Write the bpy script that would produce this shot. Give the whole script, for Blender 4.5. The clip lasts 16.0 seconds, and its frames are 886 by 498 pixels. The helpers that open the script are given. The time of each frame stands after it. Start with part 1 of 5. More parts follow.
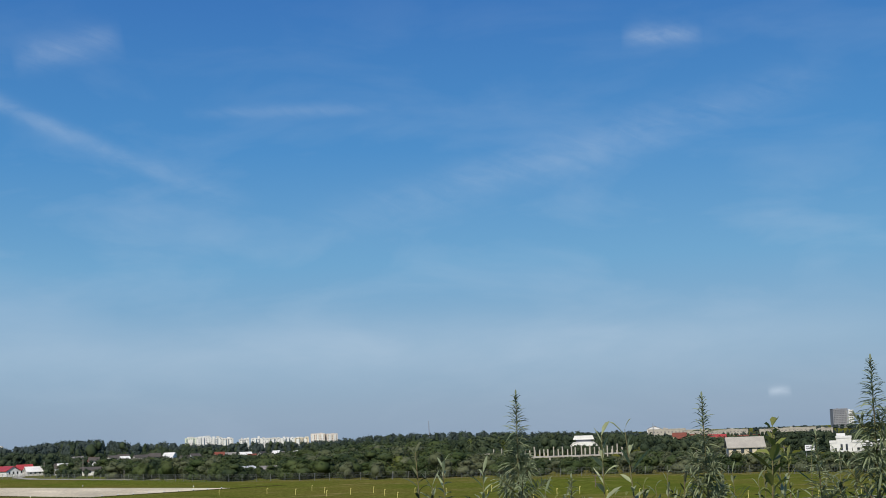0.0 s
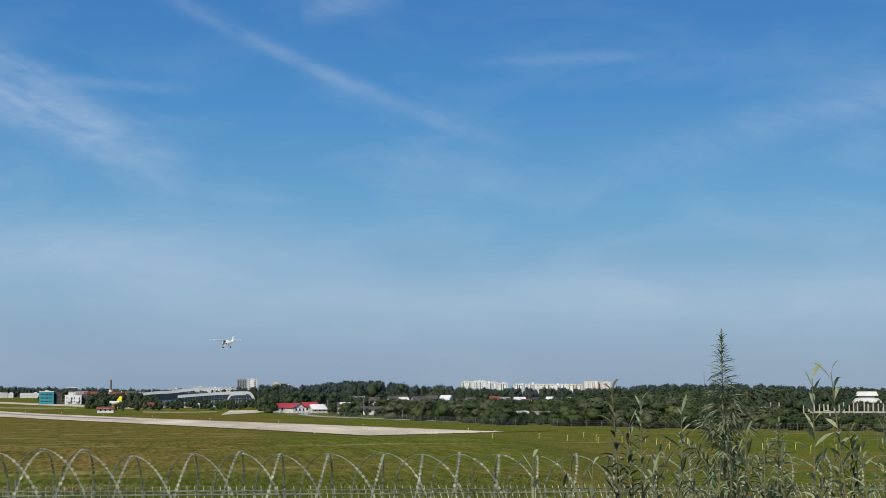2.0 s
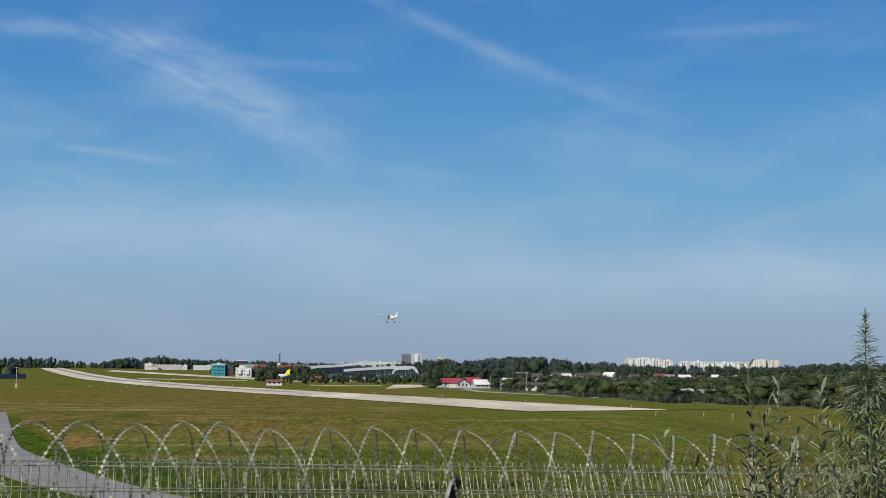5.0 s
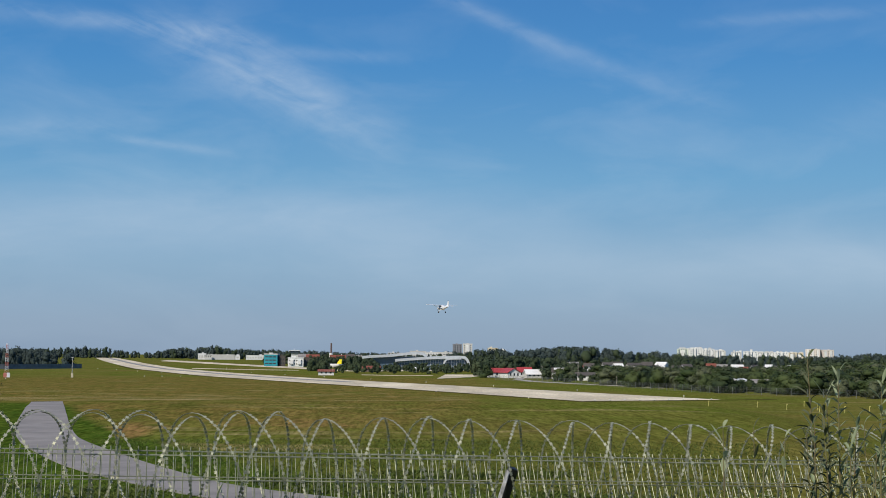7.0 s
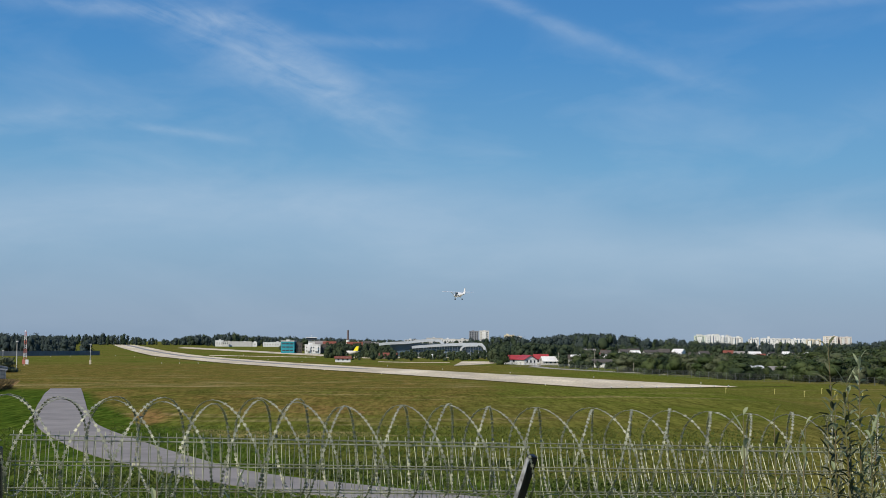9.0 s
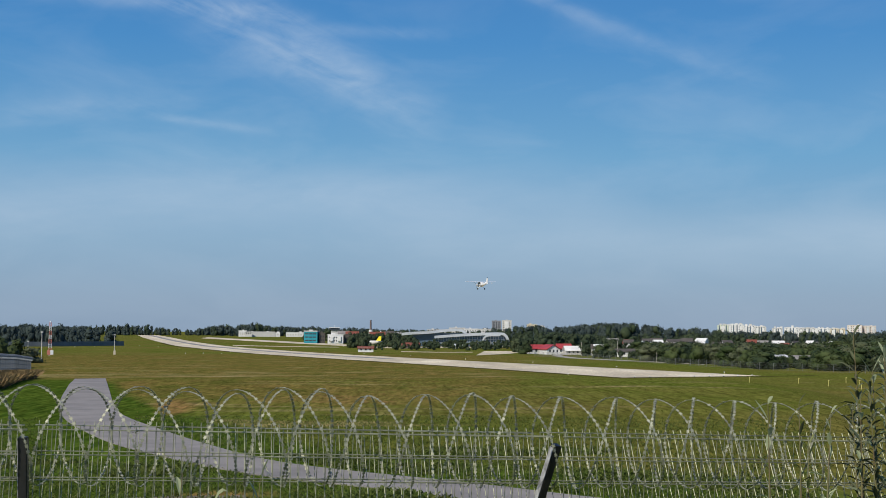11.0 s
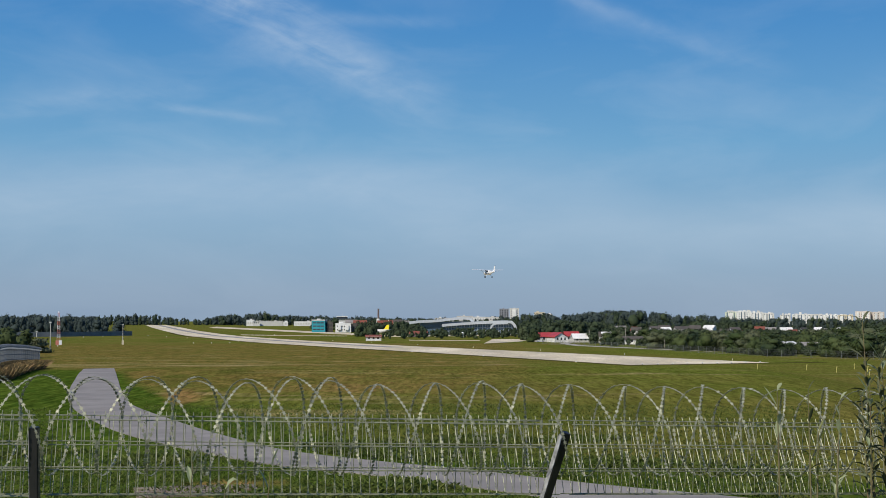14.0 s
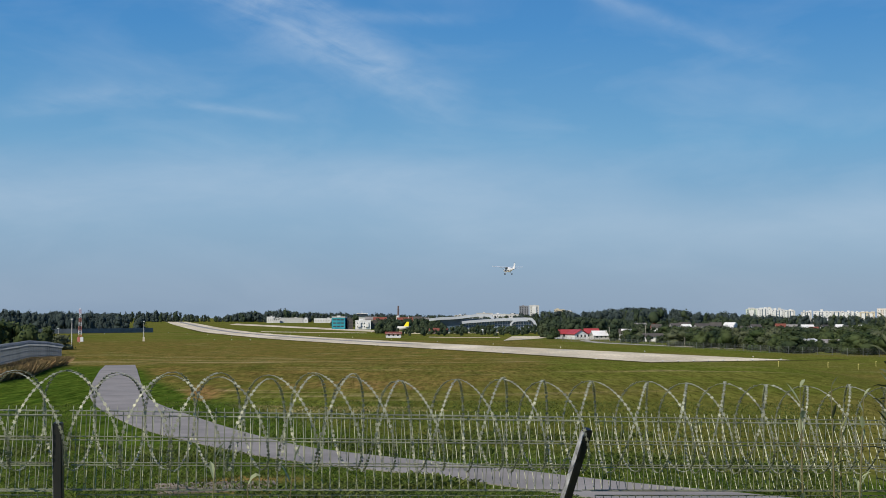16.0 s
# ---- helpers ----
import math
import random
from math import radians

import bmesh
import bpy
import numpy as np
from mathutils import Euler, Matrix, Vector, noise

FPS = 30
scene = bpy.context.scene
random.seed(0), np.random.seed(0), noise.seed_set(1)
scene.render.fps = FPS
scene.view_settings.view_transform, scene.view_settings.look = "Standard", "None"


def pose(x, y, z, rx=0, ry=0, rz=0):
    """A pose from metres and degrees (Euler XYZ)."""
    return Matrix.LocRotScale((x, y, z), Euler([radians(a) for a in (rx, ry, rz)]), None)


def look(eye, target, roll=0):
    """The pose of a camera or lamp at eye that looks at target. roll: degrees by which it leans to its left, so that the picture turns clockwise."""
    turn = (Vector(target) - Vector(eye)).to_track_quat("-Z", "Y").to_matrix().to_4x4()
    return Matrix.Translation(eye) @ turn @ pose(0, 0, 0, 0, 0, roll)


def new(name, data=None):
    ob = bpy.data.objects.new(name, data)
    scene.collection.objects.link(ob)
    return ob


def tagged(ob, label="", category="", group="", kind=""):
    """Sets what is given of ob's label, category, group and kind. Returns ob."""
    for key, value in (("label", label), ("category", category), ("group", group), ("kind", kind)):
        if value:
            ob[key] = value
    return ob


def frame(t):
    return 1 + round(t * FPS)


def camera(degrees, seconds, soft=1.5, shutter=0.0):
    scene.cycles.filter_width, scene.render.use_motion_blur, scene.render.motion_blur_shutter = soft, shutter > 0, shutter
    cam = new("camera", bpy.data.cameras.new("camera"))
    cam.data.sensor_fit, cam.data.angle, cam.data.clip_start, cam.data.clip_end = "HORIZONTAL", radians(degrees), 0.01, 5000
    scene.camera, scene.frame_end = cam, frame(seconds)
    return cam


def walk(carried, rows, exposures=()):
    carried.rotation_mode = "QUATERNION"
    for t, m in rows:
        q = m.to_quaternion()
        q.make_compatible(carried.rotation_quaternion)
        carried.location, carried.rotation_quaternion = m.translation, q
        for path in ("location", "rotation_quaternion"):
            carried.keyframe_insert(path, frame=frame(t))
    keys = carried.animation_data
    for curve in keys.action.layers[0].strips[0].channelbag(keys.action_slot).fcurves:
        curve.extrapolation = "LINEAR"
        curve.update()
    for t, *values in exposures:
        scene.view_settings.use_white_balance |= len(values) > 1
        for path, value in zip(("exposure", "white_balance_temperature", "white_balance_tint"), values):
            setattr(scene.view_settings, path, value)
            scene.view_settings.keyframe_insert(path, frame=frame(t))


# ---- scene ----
cam = camera(36.04, 16.0, soft=0.9)
PATH = [
    (0, (-0.590, 0.000, 12.475), (3.3521, 9.0902, 13.8267), -2.02),
    (0.5, (-0.485, -0.001, 12.439), (3.1026, 9.2297, 13.8260), -1.53),
    (1, (-0.425, -0.019, 12.393), (2.6177, 9.4344, 13.5677), -1.52),
    (1.5, (-0.250, -0.017, 12.394), (2.1113, 9.6321, 13.5423), -0.88),
    (2, (-0.121, -0.014, 12.393), (1.9113, 9.7246, 13.4054), -0.22),
    (2.5, (-0.073, -0.005, 12.384), (1.7721, 9.7727, 13.3831), -0.08),
    (3, (0.007, 0.005, 12.397), (1.5998, 9.8376, 13.2813), 0.00),
    (3.5, (0.056, 0.003, 12.402), (1.4343, 9.8686, 13.2796), 0.50),
    (4, (0.086, -0.007, 12.396), (1.2712, 9.8870, 13.2405), 0.60),
    (4.5, (0.078, 0.000, 12.400), (1.0916, 9.9133, 13.2389), 0.48),
    (7, (0.038, 0.001, 12.403), (0.5198, 9.9607, 13.1625), 0.38),
    (7.5, (0.035, 0.004, 12.403), (0.5317, 9.9659, 13.1138), 0.39),
    (8, (0.030, 0.003, 12.403), (0.4949, 9.9687, 13.0943), 0.35),
    (8.5, (0.021, 0.003, 12.404), (0.4292, 9.9721, 13.0782), 0.35),
    (9, (0.021, 0.003, 12.405), (0.3827, 9.9747, 13.0687), 0.38),
    (11.5, (0.017, 0.008, 12.402), (0.2008, 9.9893, 12.9763), 0.26),
    (12, (0.016, 0.008, 12.399), (0.1953, 9.9909, 12.9596), 0.30),
    (12.5, (0.012, 0.004, 12.400), (0.1817, 9.9888, 12.9276), 0.35),
    (13, (0.014, 0.006, 12.402), (0.1823, 9.9909, 12.9183), 0.26),
    (13.5, (0.014, 0.007, 12.401), (0.1780, 9.9930, 12.9085), 0.17),
    (14, (0.011, 0.003, 12.404), (0.1565, 9.9896, 12.9070), -0.03),
    (14.5, (0.009, 0.004, 12.402), (0.1520, 9.9903, 12.9030), -0.09),
    (15, (0.007, 0.000, 12.401), (0.1139, 9.9868, 12.9033), -0.07),
    (15.5, (0.002, 0.001, 12.402), (0.0570, 9.9885, 12.9010), -0.05),
    (16, (-0.000, -0.000, 12.400), (0.0000, 9.9884, 12.8811), 0.00),
]
ROWS = [(t, look(eye, target, roll)) for t, eye, target, roll in PATH]
walk(cam, ROWS, exposures=[(0.0, 0.0), (16.0, 0.0)])

# ------------------------------------------------------------------ world and sun
SUN_BEARING, SUN_HEIGHT = -140.0, 42.0      # clockwise from +y, degrees
world = bpy.data.worlds.new("sky")
scene.world = world
world.use_nodes = True
wt = world.node_tree
wt.nodes.clear()


def wmath(op, a, b=None, c=None, clamp=False):
    n = wt.nodes.new("ShaderNodeMath")
    n.operation, n.use_clamp = op, clamp
    for i, v in enumerate((a, b, c)):
        if v is None:
            continue
        if isinstance(v, (int, float)):
            n.inputs[i].default_value = v
        else:
            wt.links.new(v, n.inputs[i])
    return n.outputs[0]


def wnoise(vec, scale, detail=5.0, rough=0.55, dist=0.0):
    n = wt.nodes.new("ShaderNodeTexNoise")
    n.inputs["Scale"].default_value = scale
    n.inputs["Detail"].default_value = detail
    n.inputs["Roughness"].default_value = rough
    n.inputs["Distortion"].default_value = dist
    wt.links.new(vec, n.inputs["Vector"])
    return n.outputs["Fac"]


def wcombine(x, y, z=0.0):
    n = wt.nodes.new("ShaderNodeCombineXYZ")
    for i, v in enumerate((x, y, z)):
        if isinstance(v, (int, float)):
            n.inputs[i].default_value = v
        else:
            wt.links.new(v, n.inputs[i])
    return n.outputs[0]


def wmix(fac, a, b):
    n = wt.nodes.new("ShaderNodeMix")
    n.data_type = "RGBA"
    for s, v in ((n.inputs[0], fac), (n.inputs[6], a), (n.inputs[7], b)):
        if isinstance(v, (int, float)):
            s.default_value = v
        elif isinstance(v, tuple):
            s.default_value = (*v, 1)
        else:
            wt.links.new(v, s)
    return n.outputs[2]


sky = wt.nodes.new("ShaderNodeTexSky")
sky.sky_type, sky.sun_disc = "NISHITA", False
sky.sun_elevation, sky.sun_rotation = radians(SUN_HEIGHT), radians(SUN_BEARING)
sky.altitude, sky.air_density, sky.dust_density, sky.ozone_density = 300, 1.0, 0.6, 2.0
tc = wt.nodes.new("ShaderNodeTexCoord")
sx = wt.nodes.new("ShaderNodeSeparateXYZ")
wt.links.new(tc.outputs["Generated"], sx.inputs[0])
AZ = wmath("MULTIPLY", wmath("ARCTAN2", sx.outputs[0], sx.outputs[1]), 57.29578)
EL = wmath("MULTIPLY", wmath("ARCSINE", sx.outputs[2]), 57.29578)
# clear-air gradient from the hazy horizon to the deep blue above
ramp = wt.nodes.new("ShaderNodeValToRGB")
wt.links.new(wmath("DIVIDE", EL, 60.0, clamp=True), ramp.inputs[0])
STOPS = [(0.0, (0.225, 0.335, 0.50)), (0.02, (0.225, 0.345, 0.515)), (0.06, (0.215, 0.38, 0.57)), (0.12, (0.125, 0.35, 0.60)),
         (0.20, (0.050, 0.25, 0.57)), (0.32, (0.024, 0.155, 0.48)), (1.0, (0.015, 0.075, 0.30))]
while len(ramp.color_ramp.elements) < len(STOPS):
    ramp.color_ramp.elements.new(0.5)
for e, (p, c) in zip(ramp.color_ramp.elements, STOPS):
    e.position, e.color = p, (*c, 1)
dim = wt.nodes.new("ShaderNodeVectorMath")
dim.operation = "SCALE"
wt.links.new(sky.outputs[0], dim.inputs[0])
dim.inputs["Scale"].default_value = 0.09
clear = wmix(0.85, dim.outputs[0], ramp.outputs[0])

# cirrus: long wisps along gentle arcs, torn by noise (bearing and height in degrees)
flat = wcombine(AZ, wmath("MULTIPLY", EL, 2.2))
strand = wcombine(wmath("MULTIPLY", wmath("SUBTRACT", wmath("MULTIPLY", AZ, 0.92), wmath("MULTIPLY", EL, 0.39)), 0.30),
                  wmath("MULTIPLY", wmath("ADD", wmath("MULTIPLY", AZ, 0.39), wmath("MULTIPLY", EL, 0.92)), 1.5))
fine = wmath("MULTIPLY", wmath("ADD", wnoise(strand, 0.7, 7.0, 0.6, 0.8), wnoise(flat, 0.45, 8.0, 0.62, 0.6)), 0.5)
broad = wnoise(wcombine(wmath("MULTIPLY", AZ, 0.35), EL), 0.35, 5.0, 0.55, 0.4)
bend = wmath("MULTIPLY", wmath("SUBTRACT", wnoise(flat, 0.16, 3.0), 0.5), 2.4)
WISPS = [
    (-3.0, 17.6, 15.8, 9.7, -0.35, 0.36, 0.28), (17.0, 8.6, 41.0, 14.3, 0.1, 0.9, 0.24), (-11.6, 8.75, -5.6, 8.1, 0.05, 0.18, 0.35),
    (12.5, 13.6, 21.5, 13.75, 0.05, 0.24, 0.19), (-10.8, 13.9, 1.6, 8.6, -0.3, 1.12, 0.46), (-7.6, 14.2, -1.4, 10.2, -0.2, 0.7, 0.26), (-17.0, 13.5, -4.2, 12.7, 0.2, 0.38, 0.42),
    (-4.8, 12.5, 1.6, 12.25, 0.0, 0.26, 0.22), (5.6, 15.6, 10.2, 16.5, 0.1, 0.6, 0.32), (31.4, 16.2, 34.9, 16.1, 0.1, 0.38, 0.4),
    (36.55, 1.24, 37.55, 1.26, 0.05, 0.17, 0.75), (-26.0, 4.9, 10.0, 5.5, 0.2, 1.5, 0.52), (-4.0, 3.5, 44.0, 3.6, 0.1, 1.25, 0.42), (-19.0, 8.0, -8.5, 9.6, 0.1, 0.5, 0.22)]
cover, haze = None, None
for a0, e0, a1, e1, bow, width, power in WISPS:
    length = math.hypot(a1 - a0, e1 - e0)
    ux, uy = (a1 - a0) / length, (e1 - e0) / length
    dx, dy = wmath("SUBTRACT", AZ, a0), wmath("SUBTRACT", EL, e0)
    along = wmath("DIVIDE", wmath("ADD", wmath("MULTIPLY", dx, ux), wmath("MULTIPLY", dy, uy)), length)
    across = wmath("SUBTRACT", wmath("MULTIPLY", dy, ux), wmath("MULTIPLY", dx, uy))
    arc = wmath("MULTIPLY", wmath("MULTIPLY", along, wmath("SUBTRACT", 1.0, along)), 4 * bow)
    off = wmath("DIVIDE", wmath("ADD", wmath("SUBTRACT", across, arc), wmath("MULTIPLY", bend, min(0.5, width * 0.5))), width)
    body = wmath("POWER", 2.718, wmath("MULTIPLY", wmath("MULTIPLY", off, off), -1.0))
    mid = wmath("MULTIPLY", wmath("SUBTRACT", along, 0.5), 2.0)
    ends = wmath("SUBTRACT", 1.0, wmath("POWER", wmath("ABSOLUTE", mid), 3.0), clamp=True)
    one = wmath("MULTIPLY", wmath("MULTIPLY", body, ends), power)
    if width > 1.15:
        haze = one if haze is None else wmath("ADD", haze, one)
    else:
        cover = one if cover is None else wmath("ADD", cover, one)
torn = wmath("MULTIPLY", wmath("SUBTRACT", fine, 0.30), 2.8, clamp=True)
smooth_veil = wmath("ADD", 0.22, wmath("MULTIPLY", wnoise(wcombine(wmath("MULTIPLY", AZ, 0.3), EL), 0.6, 6.0, 0.6, 0.3), 0.98))
veil = wmath("MULTIPLY", wmath("SUBTRACT", broad, 0.47), 0.9, clamp=True)
fade = wmath("SUBTRACT", 1.0, wmath("DIVIDE", wmath("ABSOLUTE", wmath("SUBTRACT", EL, 7.0)), 14.0), clamp=True)
cloud = wmath("ADD", wmath("ADD", wmath("MULTIPLY", cover, torn), wmath("MULTIPLY", haze, smooth_veil)), wmath("MULTIPLY", veil, fade), clamp=True)
painted = wmix(wmath("MULTIPLY", cloud, 0.75), clear, (0.56, 0.66, 0.78))
bg = wt.nodes.new("ShaderNodeBackground")
wt.links.new(painted, bg.inputs[0])
bg.inputs[1].default_value = 1.0
wout = wt.nodes.new("ShaderNodeOutputWorld")
wt.links.new(bg.outputs[0], wout.inputs[0])

sun = new("sun", bpy.data.lights.new("sun", "SUN"))
sun.data.energy, sun.data.angle, sun.data.color = 4.3, radians(0.5), (1.0, 0.91, 0.75)
sb, sh = radians(SUN_BEARING), radians(SUN_HEIGHT)
sun.matrix_world = look((0, 0, 60), (-math.sin(sb) * math.cos(sh) * 10, -math.cos(sb) * math.cos(sh) * 10, 60 - math.sin(sh) * 10))


# ------------------------------------------------------------------ materials
def material(name, base, second=None, rough=0.8, metal=0.0, scale=1.0, fine_scale=None, bump=0.0, island=0.0, random_ob=0.0,
             third=None, third_scale=0.1, fourth=None, fourth_scale=0.01, fourth_stretch=(1.0, 1.0, 1.0), grain_depth=0.4, coat=0.0, spec=0.5, stretch=None, translucent=0.0,
             covers=()):
    """base and second colours mixed by noise of that scale (per metre), third by broad patches, with fine grain and bump."""
    m = bpy.data.materials.new(name)
    m.use_nodes = True
    nt = m.node_tree
    p = nt.nodes["Principled BSDF"]
    p.inputs["Roughness"].default_value = rough
    p.inputs["Metallic"].default_value = metal
    p.inputs["Coat Weight"].default_value = coat
    p.inputs["Specular IOR Level"].default_value = spec
    geo = nt.nodes.new("ShaderNodeNewGeometry")
    vec = geo.outputs["Position"]
    if stretch:
        vm = nt.nodes.new("ShaderNodeVectorMath")
        vm.operation = "MULTIPLY"
        nt.links.new(vec, vm.inputs[0])
        vm.inputs[1].default_value = stretch
        vec = vm.outputs[0]

    def tex(s, detail=4.0, r=0.6):
        n = nt.nodes.new("ShaderNodeTexNoise")
        n.inputs["Scale"].default_value, n.inputs["Detail"].default_value, n.inputs["Roughness"].default_value = s, detail, r
        nt.links.new(vec, n.inputs["Vector"])
        return n.outputs["Fac"]

    def mixed(fac, a, b, lo=0.35, hi=0.65):
        mr = nt.nodes.new("ShaderNodeMapRange")
        mr.inputs["From Min"].default_value, mr.inputs["From Max"].default_value = lo, hi
        nt.links.new(fac, mr.inputs["Value"])
        n = nt.nodes.new("ShaderNodeMix")
        n.data_type = "RGBA"
        nt.links.new(mr.outputs[0], n.inputs[0])
        for s, v in ((n.inputs[6], a), (n.inputs[7], b)):
            if isinstance(v, tuple):
                s.default_value = (*v, 1)
            else:
                nt.links.new(v, s)
        return n.outputs[2]

    colour = base
    if second:
        colour = mixed(tex(scale), base, second)
    if third:
        colour = mixed(tex(third_scale, 3.0), colour, third, 0.45, 0.68)
    if fourth:
        vm = nt.nodes.new("ShaderNodeVectorMath")
        vm.operation = "MULTIPLY"
        nt.links.new(vec, vm.inputs[0])
        vm.inputs[1].default_value = fourth_stretch
        keep, vec = vec, vm.outputs[0]
        colour = mixed(tex(fourth_scale, 6.0, 0.65), colour, fourth, 0.43, 0.67)
        vec = keep
    for attribute, one, two, cover_scale, cover_stretch, ragged in covers:
        # a land cover named on the ground's corners, with a ragged border and two tones
        vm = nt.nodes.new("ShaderNodeVectorMath")
        vm.operation = "MULTIPLY"
        nt.links.new(geo.outputs["Position"], vm.inputs[0])
        vm.inputs[1].default_value = cover_stretch
        keep, vec = vec, vm.outputs[0]
        edge = tex(cover_scale, 7.0, 0.68)
        tone = mixed(tex(cover_scale * 2.7, 5.0, 0.65), one, two, 0.40, 0.62)
        vec = keep
        at = nt.nodes.new("ShaderNodeAttribute")
        at.attribute_name = attribute
        add = nt.nodes.new("ShaderNodeMath")
        add.operation = "MULTIPLY_ADD"
        nt.links.new(edge, add.inputs[0])
        add.inputs[1].default_value = ragged
        nt.links.new(at.outputs["Fac"], add.inputs[2])
        colour = mixed(add.outputs[0], colour, tone, 0.5 + ragged * 0.5 - 0.22, 0.5 + ragged * 0.5 + 0.28)
    hsv = nt.nodes.new("ShaderNodeHueSaturation")
    if isinstance(colour, tuple):
        hsv.inputs["Color"].default_value = (*colour, 1)
    else:
        nt.links.new(colour, hsv.inputs["Color"])
    grain = tex(fine_scale or scale * 9, 3.0)
    value = nt.nodes.new("ShaderNodeMath")
    value.operation = "MULTIPLY_ADD"
    nt.links.new(grain, value.inputs[0])
    value.inputs[1].default_value, value.inputs[2].default_value = grain_depth, 1 - grain_depth / 2
    last = value.outputs[0]
    for amount, source in ((island, geo.outputs["Random Per Island"]), (random_ob, None)):
        if amount:
            if source is None:
                source = nt.nodes.new("ShaderNodeObjectInfo").outputs["Random"]
            k = nt.nodes.new("ShaderNodeMath")
            k.operation = "MULTIPLY_ADD"
            nt.links.new(source, k.inputs[0])
            k.inputs[1].default_value, k.inputs[2].default_value = amount, 1 - amount / 2
            j = nt.nodes.new("ShaderNodeMath")
            j.operation = "MULTIPLY"
            nt.links.new(last, j.inputs[0])
            nt.links.new(k.outputs[0], j.inputs[1])
            last = j.outputs[0]
    nt.links.new(last, hsv.inputs["Value"])
    nt.links.new(hsv.outputs[0], p.inputs["Base Color"])
    if bump:
        b = nt.nodes.new("ShaderNodeBump")
        b.inputs["Strength"].default_value, b.inputs["Distance"].default_value = min(1.0, bump * 6), bump
        nt.links.new(grain, b.inputs["Height"])
        nt.links.new(b.outputs[0], p.inputs["Normal"])
    if translucent:
        tr = nt.nodes.new("ShaderNodeBsdfTranslucent")
        nt.links.new(hsv.outputs[0], tr.inputs[0])
        mx = nt.nodes.new("ShaderNodeMixShader")
        mx.inputs[0].default_value = translucent
        nt.links.new(p.outputs[0], mx.inputs[1])
        nt.links.new(tr.outputs[0], mx.inputs[2])
        nt.links.new(mx.outputs[0], nt.nodes["Material Output"].inputs[0])
    return m


GRASS = material("mown grass", (0.080, 0.105, 0.015), (0.129, 0.145, 0.027), 0.9, scale=0.8, fine_scale=2.6, bump=0.05, grain_depth=2.2, stretch=(1.0, 0.13, 1.0),
                 third=(0.078, 0.106, 0.016), third_scale=0.09, fourth=(0.145, 0.122, 0.034), fourth_scale=0.020, fourth_stretch=(0.8, 5.0, 1.0), spec=0.0,
                 covers=(("dry", (0.180, 0.134, 0.039), (0.085, 0.087, 0.019), 0.26, (0.45, 0.16, 1.0), 1.5),
                         ("straw", (0.30, 0.25, 0.12), (0.20, 0.165, 0.06), 0.10, (0.35, 1.2, 1.0), 4.0),
                         ("lush", (0.036, 0.068, 0.009), (0.078, 0.116, 0.016), 0.8, (1.0, 0.14, 1.0), 0.9),
                         ("sand", (0.25, 0.155, 0.060), (0.16, 0.12, 0.035), 0.5, (1.0, 0.30, 1.0), 1.3)))
CONCRETE = material("runway concrete", (0.60, 0.52, 0.36), (0.42, 0.365, 0.265), 0.85, scale=0.10, fine_scale=1.2, bump=0.01, third=(0.80, 0.71, 0.52), third_scale=0.05, grain_depth=1.2, stretch=(1.0, 0.3, 1.0))
EDGE = material("dark verge strip", (0.050, 0.052, 0.016), (0.075, 0.066, 0.024), 0.95, scale=0.4, fine_scale=2.0, grain_depth=1.2, spec=0.0)
RUBBER = material("rubber-stained asphalt", (0.20, 0.20, 0.19), (0.28, 0.27, 0.25), 0.85, scale=0.06, fine_scale=1.0)
ASPHALT = material("path asphalt", (0.225, 0.208, 0.192), (0.275, 0.256, 0.238), 0.85, scale=0.35, fine_scale=14.0, bump=0.01, third=(0.185, 0.172, 0.160), third_scale=0.3)
PAVING = material("worn paving", (0.165, 0.135, 0.10), (0.21, 0.175, 0.13), 0.9, scale=0.9, fine_scale=9.0, bump=0.01, random_ob=0.35)
DRYGRASS = material("dry tall grass", (0.24, 0.165, 0.085), (0.15, 0.125, 0.05), 0.9, scale=0.2, fine_scale=2.0, island=0.6, spec=0.1, translucent=0.2)
LEAF = material("tree foliage", (0.036, 0.058, 0.019), (0.070, 0.092, 0.034), 0.75, scale=0.13, fine_scale=0.5, grain_depth=0.2, island=0.18, third=(0.024, 0.040, 0.020), third_scale=0.06, spec=0.15, translucent=0.06)
# bluer copy of the tree foliage, with air haze mixed into its colour
HAZYMIDLEAF = material("haze-tinted woodland foliage", (0.036, 0.055, 0.030), (0.060, 0.078, 0.042), 0.8, scale=0.10, fine_scale=0.4, grain_depth=0.2, island=0.15, third=(0.026, 0.041, 0.027), third_scale=0.04, spec=0.1)
# distance haze is put into this foliage colour as a blue-grey tint
HAZYDARKLEAF = material("haze-tinted dark pine foliage", (0.036, 0.053, 0.054), (0.050, 0.068, 0.062), 0.8, scale=0.06, fine_scale=0.4, grain_depth=0.2, island=0.15, spec=0.1)
GREYLEAF = material("willow foliage", (0.066, 0.082, 0.040), (0.105, 0.118, 0.066), 0.7, scale=0.15, fine_scale=0.5, grain_depth=0.2, island=0.18, spec=0.2, translucent=0.06)
YELLOWLEAF = material("yellow-green foliage", (0.105, 0.125, 0.024), (0.08, 0.105, 0.024), 0.7, scale=0.25, fine_scale=0.8, island=0.3, spec=0.3, translucent=0.15)
BARK = material("bark", (0.07, 0.055, 0.04), (0.11, 0.09, 0.07), 0.9, scale=2.0)
WEED = material("weed leaves", (0.165, 0.210, 0.110), (0.265, 0.305, 0.185), 0.55, scale=3.0, fine_scale=40.0, island=0.7, spec=0.4, translucent=0.3)
